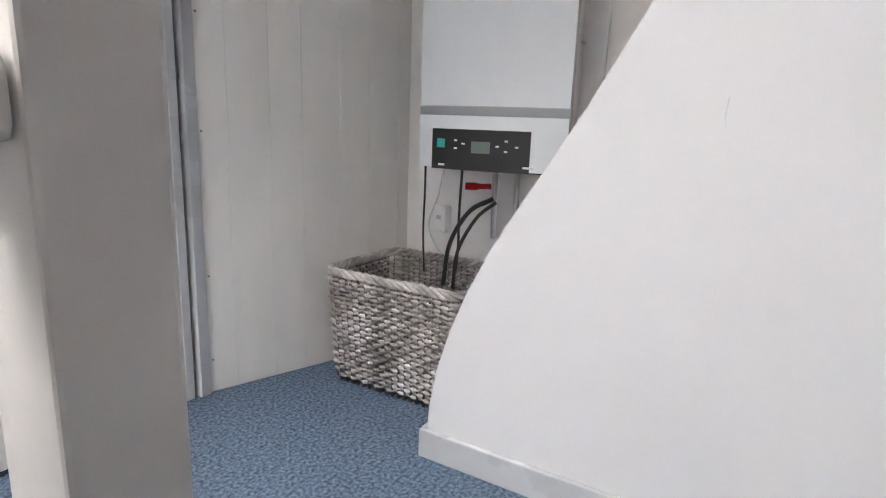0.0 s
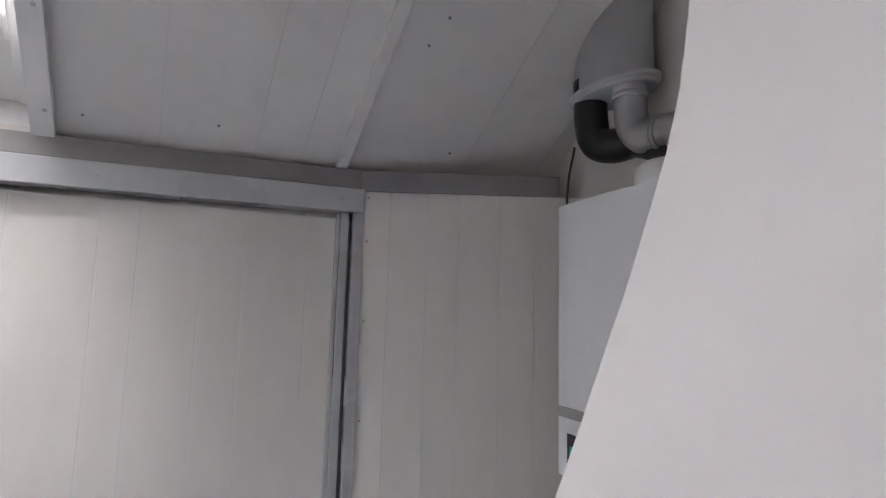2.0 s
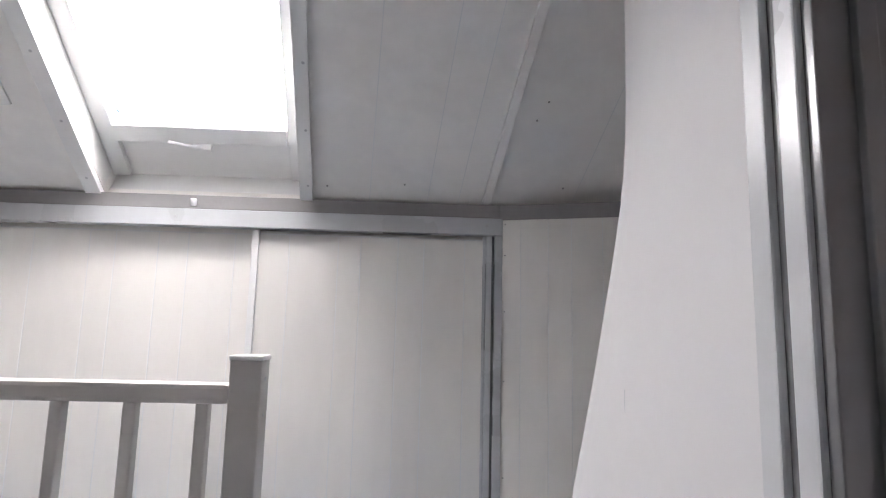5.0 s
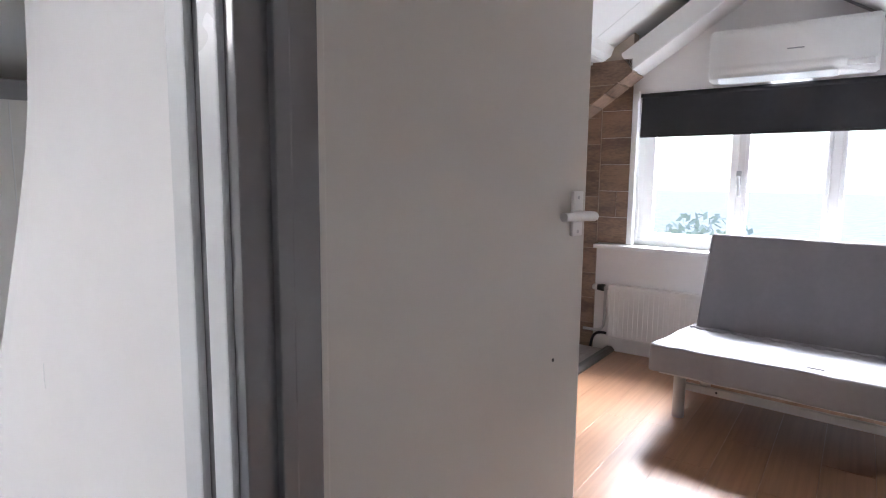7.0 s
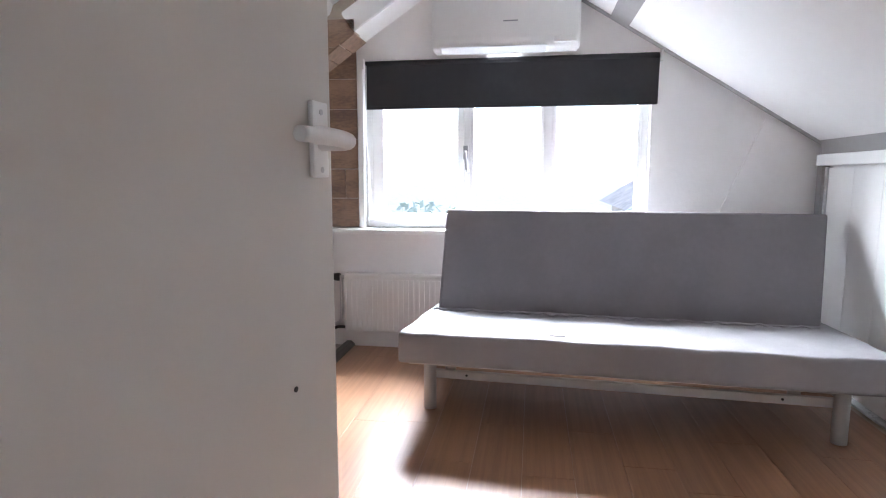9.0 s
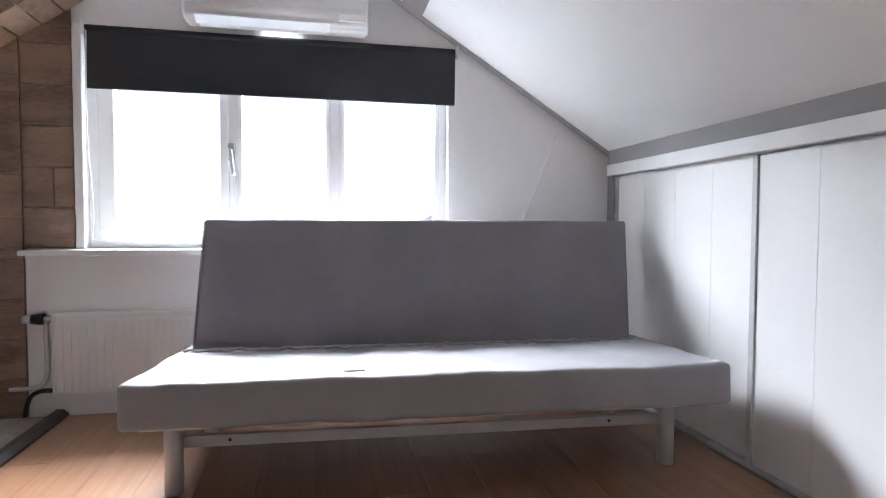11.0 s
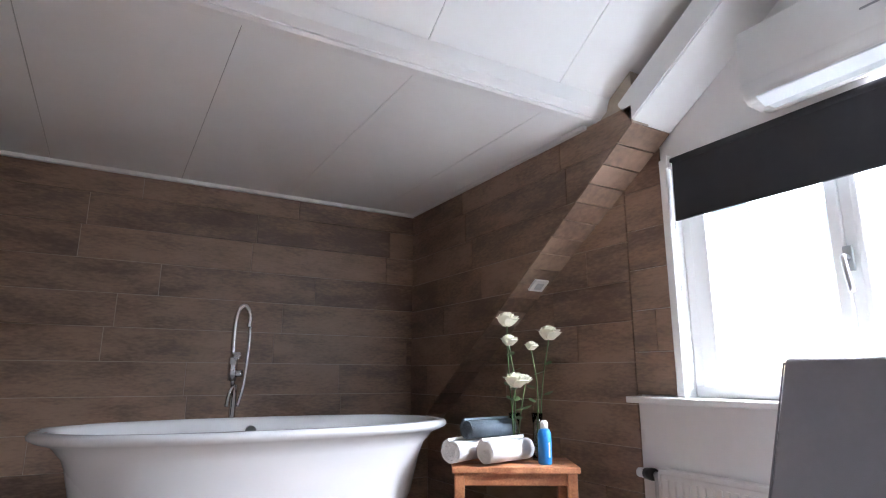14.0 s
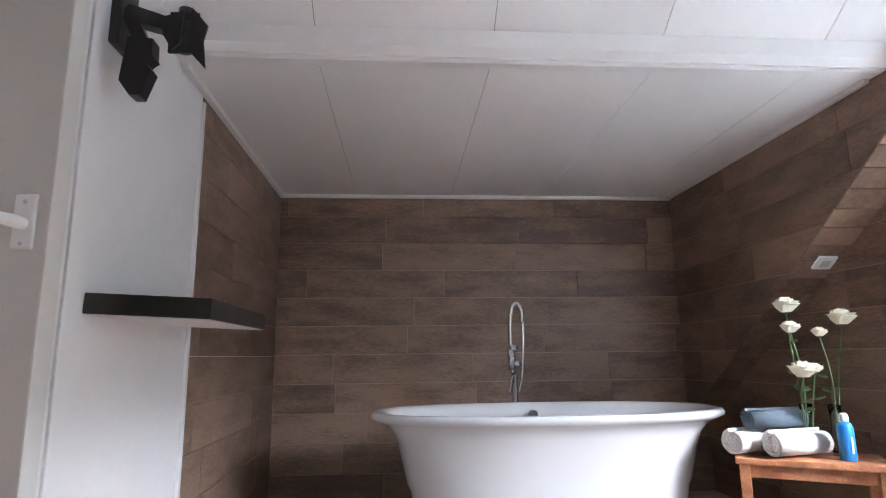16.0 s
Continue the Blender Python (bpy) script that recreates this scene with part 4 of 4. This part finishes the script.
# air conditioner
ac = thing("air_conditioner", "white wall-mounted air conditioner above the blind", "air conditioner", at=Matrix.Translation((0, -0.014, 0.033)))
prof = [(4.468, 1.775), (4.40, 1.757), (4.325, 1.762), (4.296, 1.79), (4.283, 1.84), (4.285, 2.03), (4.305, 2.055), (4.468, 2.065)]
b = bmesh.new()
va = [b.verts.new((x, 0.022, z)) for x, z in prof]
vb = [b.verts.new((x, -0.80, z)) for x, z in prof]
for i in range(len(prof)):
    b.faces.new((va[i], va[(i + 1) % 8], vb[(i + 1) % 8], vb[i]))
b.faces.new(va), b.faces.new(vb)
bmesh.ops.recalc_face_normals(b, faces=b.faces)
bmesh.ops.bevel(b, geom=list(b.edges), offset=0.012, segments=3, affect="EDGES")
for f in b.faces:
    f.smooth = True
part("body", b, GLOSSW, ac)
part("louver", prism([(4.345, 1.752), (4.300, 1.775), (4.297, 1.781), (4.345, 1.758)], -0.03, -0.62, "y"), GREYP, ac, "pale grey air louver")
part("slot", prism([(4.390, 1.7545), (4.345, 1.7555), (4.345, 1.760), (4.39, 1.760)], -0.04, -0.61, "y"), GREYP, ac)
part("display", bx(4.285, 4.30, -0.78, -0.66, 1.79, 1.822, 0.003), WHITEP, ac)
part("print", bx(4.2815, 4.284, -0.46, -0.38, 1.905, 1.912, 0.0005), SILVERP, ac)

# ---- things in the bath corner ----
bt = thing("bathtub", "white freestanding oval bathtub with a flared rim", "bathtub")
CX, CY = 3.02, 1.41


def oval_shell(levels, seg=64):
    """levels: (half length, half width, z)."""
    b = bmesh.new()
    rings = []
    for a, w, z in levels:
        rings.append([b.verts.new((CX + a * math.copysign(abs(math.cos(t)) ** 0.82, math.cos(t)), CY + w * math.copysign(abs(math.sin(t)) ** 0.82, math.sin(t)), z))
                      for t in (2 * math.pi * k / seg for k in range(seg))])
    for p, q in zip(rings, rings[1:]):
        for k in range(seg):
            b.faces.new((p[k], p[(k + 1) % seg], q[(k + 1) % seg], q[k]))
    b.faces.new(rings[0][::-1])
    b.faces.new(rings[-1])
    bmesh.ops.recalc_face_normals(b, faces=b.faces)
    for f in b.faces:
        f.smooth = True
    return b


part("tub", oval_shell([(0.60, 0.24, 0.03), (0.605, 0.245, 0.12), (0.615, 0.255, 0.22), (0.635, 0.275, 0.34), (0.665, 0.30, 0.46), (0.705, 0.325, 0.56), (0.745, 0.345, 0.605),
                        (0.79, 0.37, 0.618), (0.812, 0.385, 0.630), (0.815, 0.388, 0.643), (0.805, 0.38, 0.655), (0.765, 0.345, 0.656), (0.735, 0.32, 0.645), (0.71, 0.30, 0.60), (0.65, 0.26, 0.35), (0.55, 0.2, 0.16), (0.3, 0.1, 0.14)]), BATHM, bt)
part("overflow", tube([(3.02, 1.695, 0.60), (3.02, 1.68, 0.60)], 0.024, 18), CHROME, bt, "round chrome overflow")
part("foot", bx(2.55, 3.49, 1.25, 1.57, 0.0, 0.035, 0.01), BATHM, bt)
tp = thing("bath_tap", "chrome freestanding bath tap with a hooked spout and hand shower", "tap")
FX, FY = 2.978, 1.87
part("column", tube([(FX - 0.012, FY, 0.0), (FX - 0.012, FY, 0.80)], 0.016, 14), CHROME, tp)
part("foot", lathe([(0.05, 0), (0.05, 0.01), (0.02, 0.02)], 24, at=(FX - 0.012, FY, 0.03)), CHROME, tp)
part("spout", tube(curve_pts([(FX - 0.02, FY, 0.80), (FX - 0.03, FY, 1.0), (FX - 0.022, FY, 1.14), (FX + 0.008, FY - 0.01, 1.185), (FX + 0.036, FY - 0.02, 1.14), (FX + 0.034, FY - 0.02, 1.08)], 8), 0.012, 12), CHROME, tp)
part("mixer", tube([(FX - 0.025, FY, 0.82), (FX - 0.025, FY, 0.93)], [0.022, 0.022], 16), CHROME, tp)
part("knob", lathe([(0.024, 0), (0.028, 0.012), (0.024, 0.03)], 20, at=(FX - 0.012, FY, 0.925)), CHROME, tp)
part("knob", lathe([(0.022, 0), (0.026, 0.012), (0.022, 0.03)], 20, at=(FX + 0.002, FY, 0.84)), CHROME, tp)
part("hose", tube(curve_pts([(FX - 0.01, FY, 0.80), (FX - 0.035, FY - 0.02, 0.76), (FX - 0.045, FY - 0.02, 0.70)], 8), 0.010, 10), CHROME, tp)
part("hand_shower", tube(curve_pts([(FX + 0.04, FY - 0.02, 1.08), (FX + 0.038, FY - 0.02, 0.95), (FX + 0.03, FY - 0.01, 0.80), (FX + 0.01, FY, 0.70)], 8), 0.0085, 10), CHROME, tp)

stl = thing("stool", "orange-brown teak stool with a lower shelf holding towels", "stool")
SA = math.degrees(math.atan2(0.753 - 1.02, 4.14 - 3.685))
stl.matrix_world = pose(3.685, 1.02, 0.03, 0, 0, SA)     # x along the front, y to the back
SL, SDp, SZ = 0.525, 0.29, 0.455
for i in range(3):
    w = SDp / 3
    part("slat", bx(0, SL, w * i + 0.002, w * (i + 1) - 0.002, SZ - 0.025, SZ, 0.004), OAKST, stl)
for x in (0.012, SL - 0.052):
    for y in (0.01, SDp - 0.05):
        part("leg", bx(x, x + 0.04, y, y + 0.04, 0, SZ - 0.025, 0.004), OAKST, stl)
for y in (0.02, SDp - 0.04):
    part("apron", bx(0.052, SL - 0.052, y, y + 0.018, SZ - 0.075, SZ - 0.025, 0.003), OAKST, stl)
for x in (0.022, SL - 0.04):
    part("apron", bx(x, x + 0.018, 0.05, SDp - 0.05, SZ - 0.075, SZ - 0.025, 0.003), OAKST, stl)
for i in range(3):
    part("shelf_slat", bx(0.03, SL - 0.03, 0.02 + 0.085 * i, 0.095 + 0.085 * i, 0.10, 0.118, 0.003), OAKST, stl)


def towel_roll(p, ang, r, ln, mt, label):
    """A rolled towel with its spiral showing at the ends."""
    th = thing("towel_roll", label, "towel", "rolled towels")
    th.matrix_world = Matrix.Translation(p) @ pose(0, 0, 0, 0, 0, ang)
    n = 72
    pts, turns = [], 3.2
    for i in range(n + 1):
        t = i / n
        a = 2 * math.pi * turns * t
        rr = r * (0.12 + 0.86 * t)
        pts.append((rr * math.cos(a), rr * math.sin(a)))
    b = bmesh.new()
    thick = r * 0.86 / turns * 0.78
    cols = []
    for x, z in pts:
        l = math.hypot(x, z)
        q = (x * (l - thick) / l, z * (l - thick) / l) if l > thick else (x * 0.2, z * 0.2)
        cols.append([b.verts.new((s * ln / 2 + random.uniform(-0.002, 0.002), c[0], c[1])) for s in (-1, 1) for c in ((x, z), q)])
    for u, v in zip(cols, cols[1:]):
        b.faces.new((u[0], v[0], v[2], u[2])).smooth = True
        b.faces.new((u[1], u[3], v[3], v[1])).smooth = True
        b.faces.new((u[0], u[1], v[1], v[0]))
        b.faces.new((u[2], v[2], v[3], u[3]))
    e = cols[-1]
    b.faces.new((e[0], e[2], e[3], e[1]))
    bmesh.ops.recalc_face_normals(b, faces=b.faces)
    part("cloth", b, mt, th)
    return th


def on_stool(x, y, z=0.0):
    return stl.matrix_world @ Vector((x, y, SZ + z))


towel_roll(on_stool(0.055, 0.10, 0.057), SA + 55, 0.055, 0.20, TOWELW, "white rolled terry towel on the stool")
towel_roll(on_stool(0.235, 0.10, 0.057), SA + 42, 0.056, 0.26, TOWELW, "white rolled terry towel with its end to the front")
towel_roll(on_stool(0.165, 0.15, 0.142), SA + 38, 0.047, 0.26, TOWELB, "slate-blue rolled terry towel lying on two others")
bo = thing("bottle", "bright blue toiletry bottle with a white cap on the stool", "bottle")
BP = on_stool(0.395, 0.085)
part("body", lathe([(0.026, 0), (0.029, 0.006), (0.029, 0.125), (0.022, 0.14), (0.014, 0.145)], 24, at=BP), BLUEBOT, bo)
part("cap", lathe([(0.015, 0.145), (0.016, 0.15), (0.016, 0.168), (0.010, 0.178)], 20, at=BP), WHITEP, bo, "white dome cap")
part("print", bx(BP.x - 0.004, BP.x + 0.004, BP.y - 0.0305, BP.y - 0.0285, BP.z + 0.03, BP.z + 0.09, 0.0005), PRINT, bo)


def rose(bmv, c, r):
    """Petals round a bud."""
    bmesh.ops.create_icosphere(bmv, subdivisions=2, radius=r * 0.55, matrix=Matrix.Translation((c[0], c[1], c[2] + r * 0.05)))
    for k in range(16):
        lay = k // 5
        a = k * 2.4
        rr = r * (0.25 + 0.27 * lay)
        tilt_a = 0.25 + 0.33 * lay
        seg = []
        for u in (-1, -0.5, 0, 0.5, 1):
            row = []
            for v in (0, 0.35, 0.7, 1.0):
                wid = r * 0.75 * math.sin(math.pi * (0.18 + 0.62 * v)) * u
                rad = rr * 0.35 + rr * math.sin(v * 1.5) * (0.6 + 0.5 * tilt_a) + (v > 0.9) * r * 0.10 * lay - abs(u) * r * 0.1
                z = -r * 0.7 + v * r * 1.5 * math.cos(tilt_a * v * 0.9)
                row.append(bmv.verts.new((c[0] + rad * math.cos(a) - wid * math.sin(a), c[1] + rad * math.sin(a) + wid * math.cos(a), c[2] + z)))
            seg.append(row)
        for p, q in zip(seg, seg[1:]):
            for i in range(3):
                bmv.faces.new((p[i], q[i], q[i + 1], p[i + 1])).smooth = True


def flower_vase(base, heads, label):
    v = thing("flower_vase", label, "vase", "rose vases")
    part("glass", lathe([(0.022, 0), (0.026, 0.004), (0.024, 0.06), (0.020, 0.14), (0.026, 0.20), (0.0235, 0.20), (0.0175, 0.14), (0.021, 0.06), (0.02, 0.012)], 24, at=base), VASEG, v, "slim clear glass")
    for i, (p, r) in enumerate(heads):
        p = Vector(p)
        mid = Vector(base).lerp(p, 0.55) + Vector((0.012 * math.sin(i * 2), 0.01 * math.cos(i * 3), 0.02))
        stem = part("stem", tube(curve_pts([Vector(base) + Vector((0.006 * math.cos(i * 2), 0.006 * math.sin(i * 2), 0.015)), mid, p - Vector((0, 0, r * 0.6))], 8), 0.003, 6), STEM, v)
        b = bmesh.new()
        rose(b, p, r)
        part("bloom", b, PETAL, v, "cream white rose bloom")
        b = bmesh.new()
        for k in range(3):
            a = i * 1.3 + k * 2.2
            q = Vector(base).lerp(p, 0.5 + 0.12 * k)
            d = Vector((math.cos(a), math.sin(a), 0.35)) * 0.055
            s = Vector((-math.sin(a), math.cos(a), 0.1)) * 0.017
            vs = [b.verts.new(w) for w in (q, q + d * 0.35 + s, q + d * 0.75 + s * 0.7, q + d, q + d * 0.75 - s * 0.7, q + d * 0.35 - s)]
            b.faces.new(vs)
        part("leaves", b, STEM, stem)


flower_vase(on_stool(0.285, 0.225), [((3.925, 0.95, 1.09), 0.042), ((3.93, 0.945, 1.00), 0.032), ((3.965, 0.95, 0.83), 0.044), ((4.025, 0.96, 0.835), 0.026)],
            "slim glass vase with cream roses on the stool")
flower_vase(on_stool(0.385, 0.205), [((4.16, 0.95, 1.04), 0.044), ((4.06, 0.955, 0.98), 0.026)], "tall glass vase with cream roses on the stool")

# shelf and screen bracket on the white strip
sh = thing("wall_shelf", "black-brown floating shelf on the white wall strip", "shelf")
SHM = pose(1.538, 0.215, 1.045, 0, 3.0, 0)
part("board", bx(0.0, 0.32, 0.0, 0.60, -0.027, 0.027, 0.003, SHM), SHELFM, sh)
# pale sheet paints the white reflection under the dark shelf
part("underside", bx(0.004, 0.315, 0.004, 0.596, -0.0295, -0.0275, 0.0, SHM), SHELFU, sh, "underside with a white reflection in its colour")
br = thing("screen_bracket", "black metal swivel bracket for a screen on the wall", "bracket", at=Matrix.Translation((-0.062, 0.0, 0.065)))
part("wall_plate", bx(1.60, 1.628, 0.20, 0.30, 1.70, 1.96, 0.006), BLACKP, br)
part("arm", prism([(1.61, 1.79), (1.64, 1.83), (1.80, 1.775), (1.80, 1.735)], 0.22, 0.26, "y"), BLACKP, br)
part("arm", prism([(1.62, 1.80), (1.66, 1.80), (1.725, 1.66), (1.695, 1.64)], 0.22, 0.25, "y"), BLACKP, br)
part("cover", prism([(1.668, 1.70), (1.735, 1.695), (1.737, 1.645), (1.722, 1.625), (1.737, 1.605), (1.712, 1.53), (1.685, 1.53), (1.655, 1.572)], 0.17, 0.215, "y"), BLACKP, br, "black cable cover hanging down")
part("head", tube([(1.79, 0.245, 1.70), (1.79, 0.245, 1.83)], 0.022, 14), BLACKP, br)
part("screen_plate", prism([(1.735, 1.775), (1.80, 1.80), (1.795, 1.70), (1.775, 1.68), (1.75, 1.72)], 0.198, 0.206, "y"), BLACKP, br)
part("screen_plate", prism([(1.822, 1.81), (1.868, 1.755), (1.858, 1.71), (1.868, 1.625), (1.832, 1.665), (1.818, 1.735)], 0.198, 0.206, "y"), BLACKP, br)
part("cross_bar", bx(1.76, 1.85, 0.206, 0.216, 1.675, 1.705, 0.003), BLACKP, br)
part("cross_bar", bx(1.76, 1.84, 0.206, 0.216, 1.775, 1.80, 0.003), BLACKP, br)
so = thing("wall_socket", "small grey-white socket plate on the tiled strut", "socket")
SOM = pose(4.345, 1.238, 1.886 - 0.716 * (1.238 - 0.46) - 0.012, 0, 0, 0) @ pose(0, 0, 0, -35.6, 0, 0)
part("plate", bx(-0.045, 0.045, -0.04, 0.04, -0.012, 0.002, 0.003, SOM), WHITEP, so)
part("rocker", bx(-0.022, 0.022, -0.022, 0.022, -0.016, -0.012, 0.002, SOM), GREYP, so)

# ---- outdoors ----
# ground, house and crown carry the outdoor glare in their pale colours
struct("ground", bx(5.5, 400, -300, 300, -5.3, -5.2, 0), GRASS, "lawns and gardens below the window, coloured pale for glare", "ground")
hs = thing("house", "brick house with a tiled gable roof, coloured pale for glare", "house")
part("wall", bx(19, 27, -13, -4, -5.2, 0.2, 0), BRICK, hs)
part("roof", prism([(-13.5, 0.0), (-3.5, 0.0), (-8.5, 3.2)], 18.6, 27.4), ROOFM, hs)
part("roof_edge", slant(-3.4, -0.1, -8.5, 3.2, 0.2, 18.5, 18.62, 0.01), GLOSSW, hs)
for y in (-11.5, -8.5, -5.8):
    for z in (-4.2, -1.6):
        w = part("window", bx(18.95, 19.02, y - 0.6, y + 0.6, z, z + 1.2, 0.02), GLOSSW, hs)
        part("pane", bx(18.93, 18.96, y - 0.5, y + 0.5, z + 0.1, z + 1.1, 0), DGREY, w)
tr = thing("tree", "broad leafy garden tree, foliage coloured pale for glare", "tree")
part("trunk", tube(curve_pts([(16, 2.4, -5.2), (16.1, 2.5, -3), (16, 2.3, -1.0)], 6), [0.25 - 0.012 * i for i in range(13)], 10), BARK, tr)
b = bmesh.new()
rng = random.Random(4)
for i in range(2600):
    c = rng.choice(((16, 2.3, -0.75, 1.2), (15.6, 1.3, -1.5, 1.2), (16.3, 3.4, -1.4, 1.2), (16, 2.4, -2.0, 1.4)))
    d = Vector((rng.gauss(0, 1), rng.gauss(0, 1), rng.gauss(0, 0.8))).normalized() * c[3] * rng.uniform(0.55, 1.05)
    p = Vector(c[:3]) + d
    u, w = Vector((rng.gauss(0, 1), rng.gauss(0, 1), rng.gauss(0, 1))).normalized() * 0.13, Vector((rng.gauss(0, 1), rng.gauss(0, 1), rng.gauss(0, 1))).normalized() * 0.08
    b.faces.new([b.verts.new(q) for q in (p - u, p + w, p + u, p - w)])
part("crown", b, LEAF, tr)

# ---- floor planks and wall tiles ----
rng = random.Random(7)
y = -2.075
while y < 0.545:
    w = min(0.19, 0.55 - y)
    x = 1.03 - rng.uniform(0, 0.9)
    while x < 4.46:
        x0, x1 = max(x, 1.03), min(x + 1.2, 4.46)
        if x1 - x0 > 0.02:
            piece("plank", floor_base, PLANK, (round(x1 - x0, 3) - 0.0015, round(w, 3) - 0.0012, 0.012), Matrix.Translation(((x0 + x1) / 2, y + w / 2, -0.006)), 0.001)
        x += 1.2
    y += 0.19
struct("floor_edge", prism([(0.548, -0.01), (0.60, -0.01), (0.60, 0.032), (0.57, 0.032), (0.548, 0.012)], 1.54, 4.45), DSTRIP, "dark edge strip along the bath floor", "trim")
y = 0.602
while y < 2.455:
    w = min(0.18, 2.466 - y)
    x = 1.545 - rng.uniform(0, 0.7)
    while x < 4.36:
        x0, x1 = max(x, 1.545), min(x + 0.9, 4.362)
        if x1 - x0 > 0.02:
            piece("tile", floor_base, GTILE, (round(x1 - x0, 3) - 0.003, round(w, 3) - 0.003, 0.04), Matrix.Translation(((x0 + x1) / 2, y + w / 2, 0.01)), 0.001)
        x += 0.9
    y += 0.18

PITCH = 0.182


def tile_wall(parent, u0, u1, top, place, rows_from=0.01, seed=1):
    """Staggered tile rows; top(u) is the height of the ceiling; place(u, z) gives the pose."""
    rg = random.Random(seed)
    z = rows_from
    while z < 2.0:
        u = u0 - rg.uniform(0, 0.85)
        while u < u1:
            a, b2 = max(u, u0), min(u + 0.9, u1)
            h = min(PITCH, top((a + b2) / 2) - z)
            if b2 - a > 0.02 and h > 0.02:
                piece("tile", parent, TILE, (round(b2 - a, 3) - 0.003, 0.011, round(h, 3) - 0.003), place((a + b2) / 2, z + h / 2), 0.0012)
            u += 0.9
        z += PITCH


tw = thing("wall_tiles_north", "brown wood-look tiles behind the bath", "tiles", "", "structure")
tile_wall(tw, 1.541, 4.36, lambda u: 1.973, lambda u, z: Matrix.Translation((u, 2.467, z)), 0.005, 3)
tw = thing("wall_tiles_west", "brown wood-look tiles beside the bath", "tiles", "", "structure")
tile_wall(tw, 0.96, 2.46, lambda u: 1.973, lambda u, z: Matrix.Translation((1.536, u, z)) @ pose(0, 0, 0, 0, 0, 90), 0.0, 5)
tw = thing("wall_tiles_east", "brown wood-look tiles beside the window", "tiles", "", "structure")
LOWA = -math.degrees(math.atan(0.05))


def low_plane(u, z):
    return Matrix.Translation((4.4605 - 0.05 * (u - 0.5), u, z)) @ pose(0, 0, 0, 0, 0, 90 - LOWA)


tile_wall(tw, 0.712, 2.46, lambda u: 1.973, low_plane, 0.0, 6)
tile_wall(tw, 0.505, 0.708, lambda u: 1.985, low_plane, 0.77, 8)


# tiled cheek above the sloping soffit
def cheek_line(y):
    return 1.886 - 0.716 * (y - 0.46)


def clip_above(poly):
    out = []
    for p, q in zip(poly, poly[1:] + poly[:1]):
        a, c = p[1] - cheek_line(p[0]), q[1] - cheek_line(q[0])
        if a >= 0:
            out.append(p)
        if (a >= 0) != (c >= 0):
            t = a / (a - c)
            out.append((p[0] + (q[0] - p[0]) * t, p[1] + (q[1] - p[1]) * t))
    return out


def front_x(y):
    return 4.222


def cheek(poly, off, back):
    """An outline on the cheek's slightly turned plane, as a slab."""
    g = prism(poly, 0.0, 1.0)
    for v in g.verts:
        v.co.x = front_x(v.co.y) + (off if v.co.x < 0.5 else back)
    return g


core = clip_above([(0.44, 0.4), (2.465, 0.4), (2.465, 1.972), (0.63, 1.972), (0.60, 2.03), (0.44, 2.13)])
cheek_ob = struct("wall_cheek", cheek(core, 0.008, 0.10), GROUT, "dormer cheek clad in brown wood-look tiles", "wall")
rg, z = random.Random(12), 0.0
while z < 1.972:
    u = 0.44 - rg.uniform(0, 0.8)
    while u < 2.46:
        a, c, h = max(u, 0.44) + 0.002, min(u + 0.9, 2.46) - 0.002, min(z + PITCH, 1.972)
        poly = clip_above([(a, z + 0.002), (c, z + 0.002), (c, h - 0.002), (a, h - 0.002)]) if c - a > 0.02 and h - z > 0.01 else []
        if len(poly) > 2 and max(p[1] for p in poly) - min(p[1] for p in poly) > 0.01:
            part("tile", cheek(poly, 0.0, 0.007), TILE, cheek_ob)
        u += 0.9
    z += PITCH
SLA = math.degrees(math.atan(0.716))
step = 0.11
for i in range(23):
    y = 0.44 + step * math.cos(radians(SLA)) * (i + 0.5)
    d = max(4.455 - 0.05 * (y - 0.5) - front_x(y), 0.02)
    piece("tile", cheek_ob, TILE, (step - 0.006, d, 0.01), Matrix.Translation((front_x(y) + d / 2, y, cheek_line(y) - 0.005)) @ pose(0, 0, 0, -SLA, 0, 0) @ pose(0, 0, 0, 0, 0, 90), 0.001)
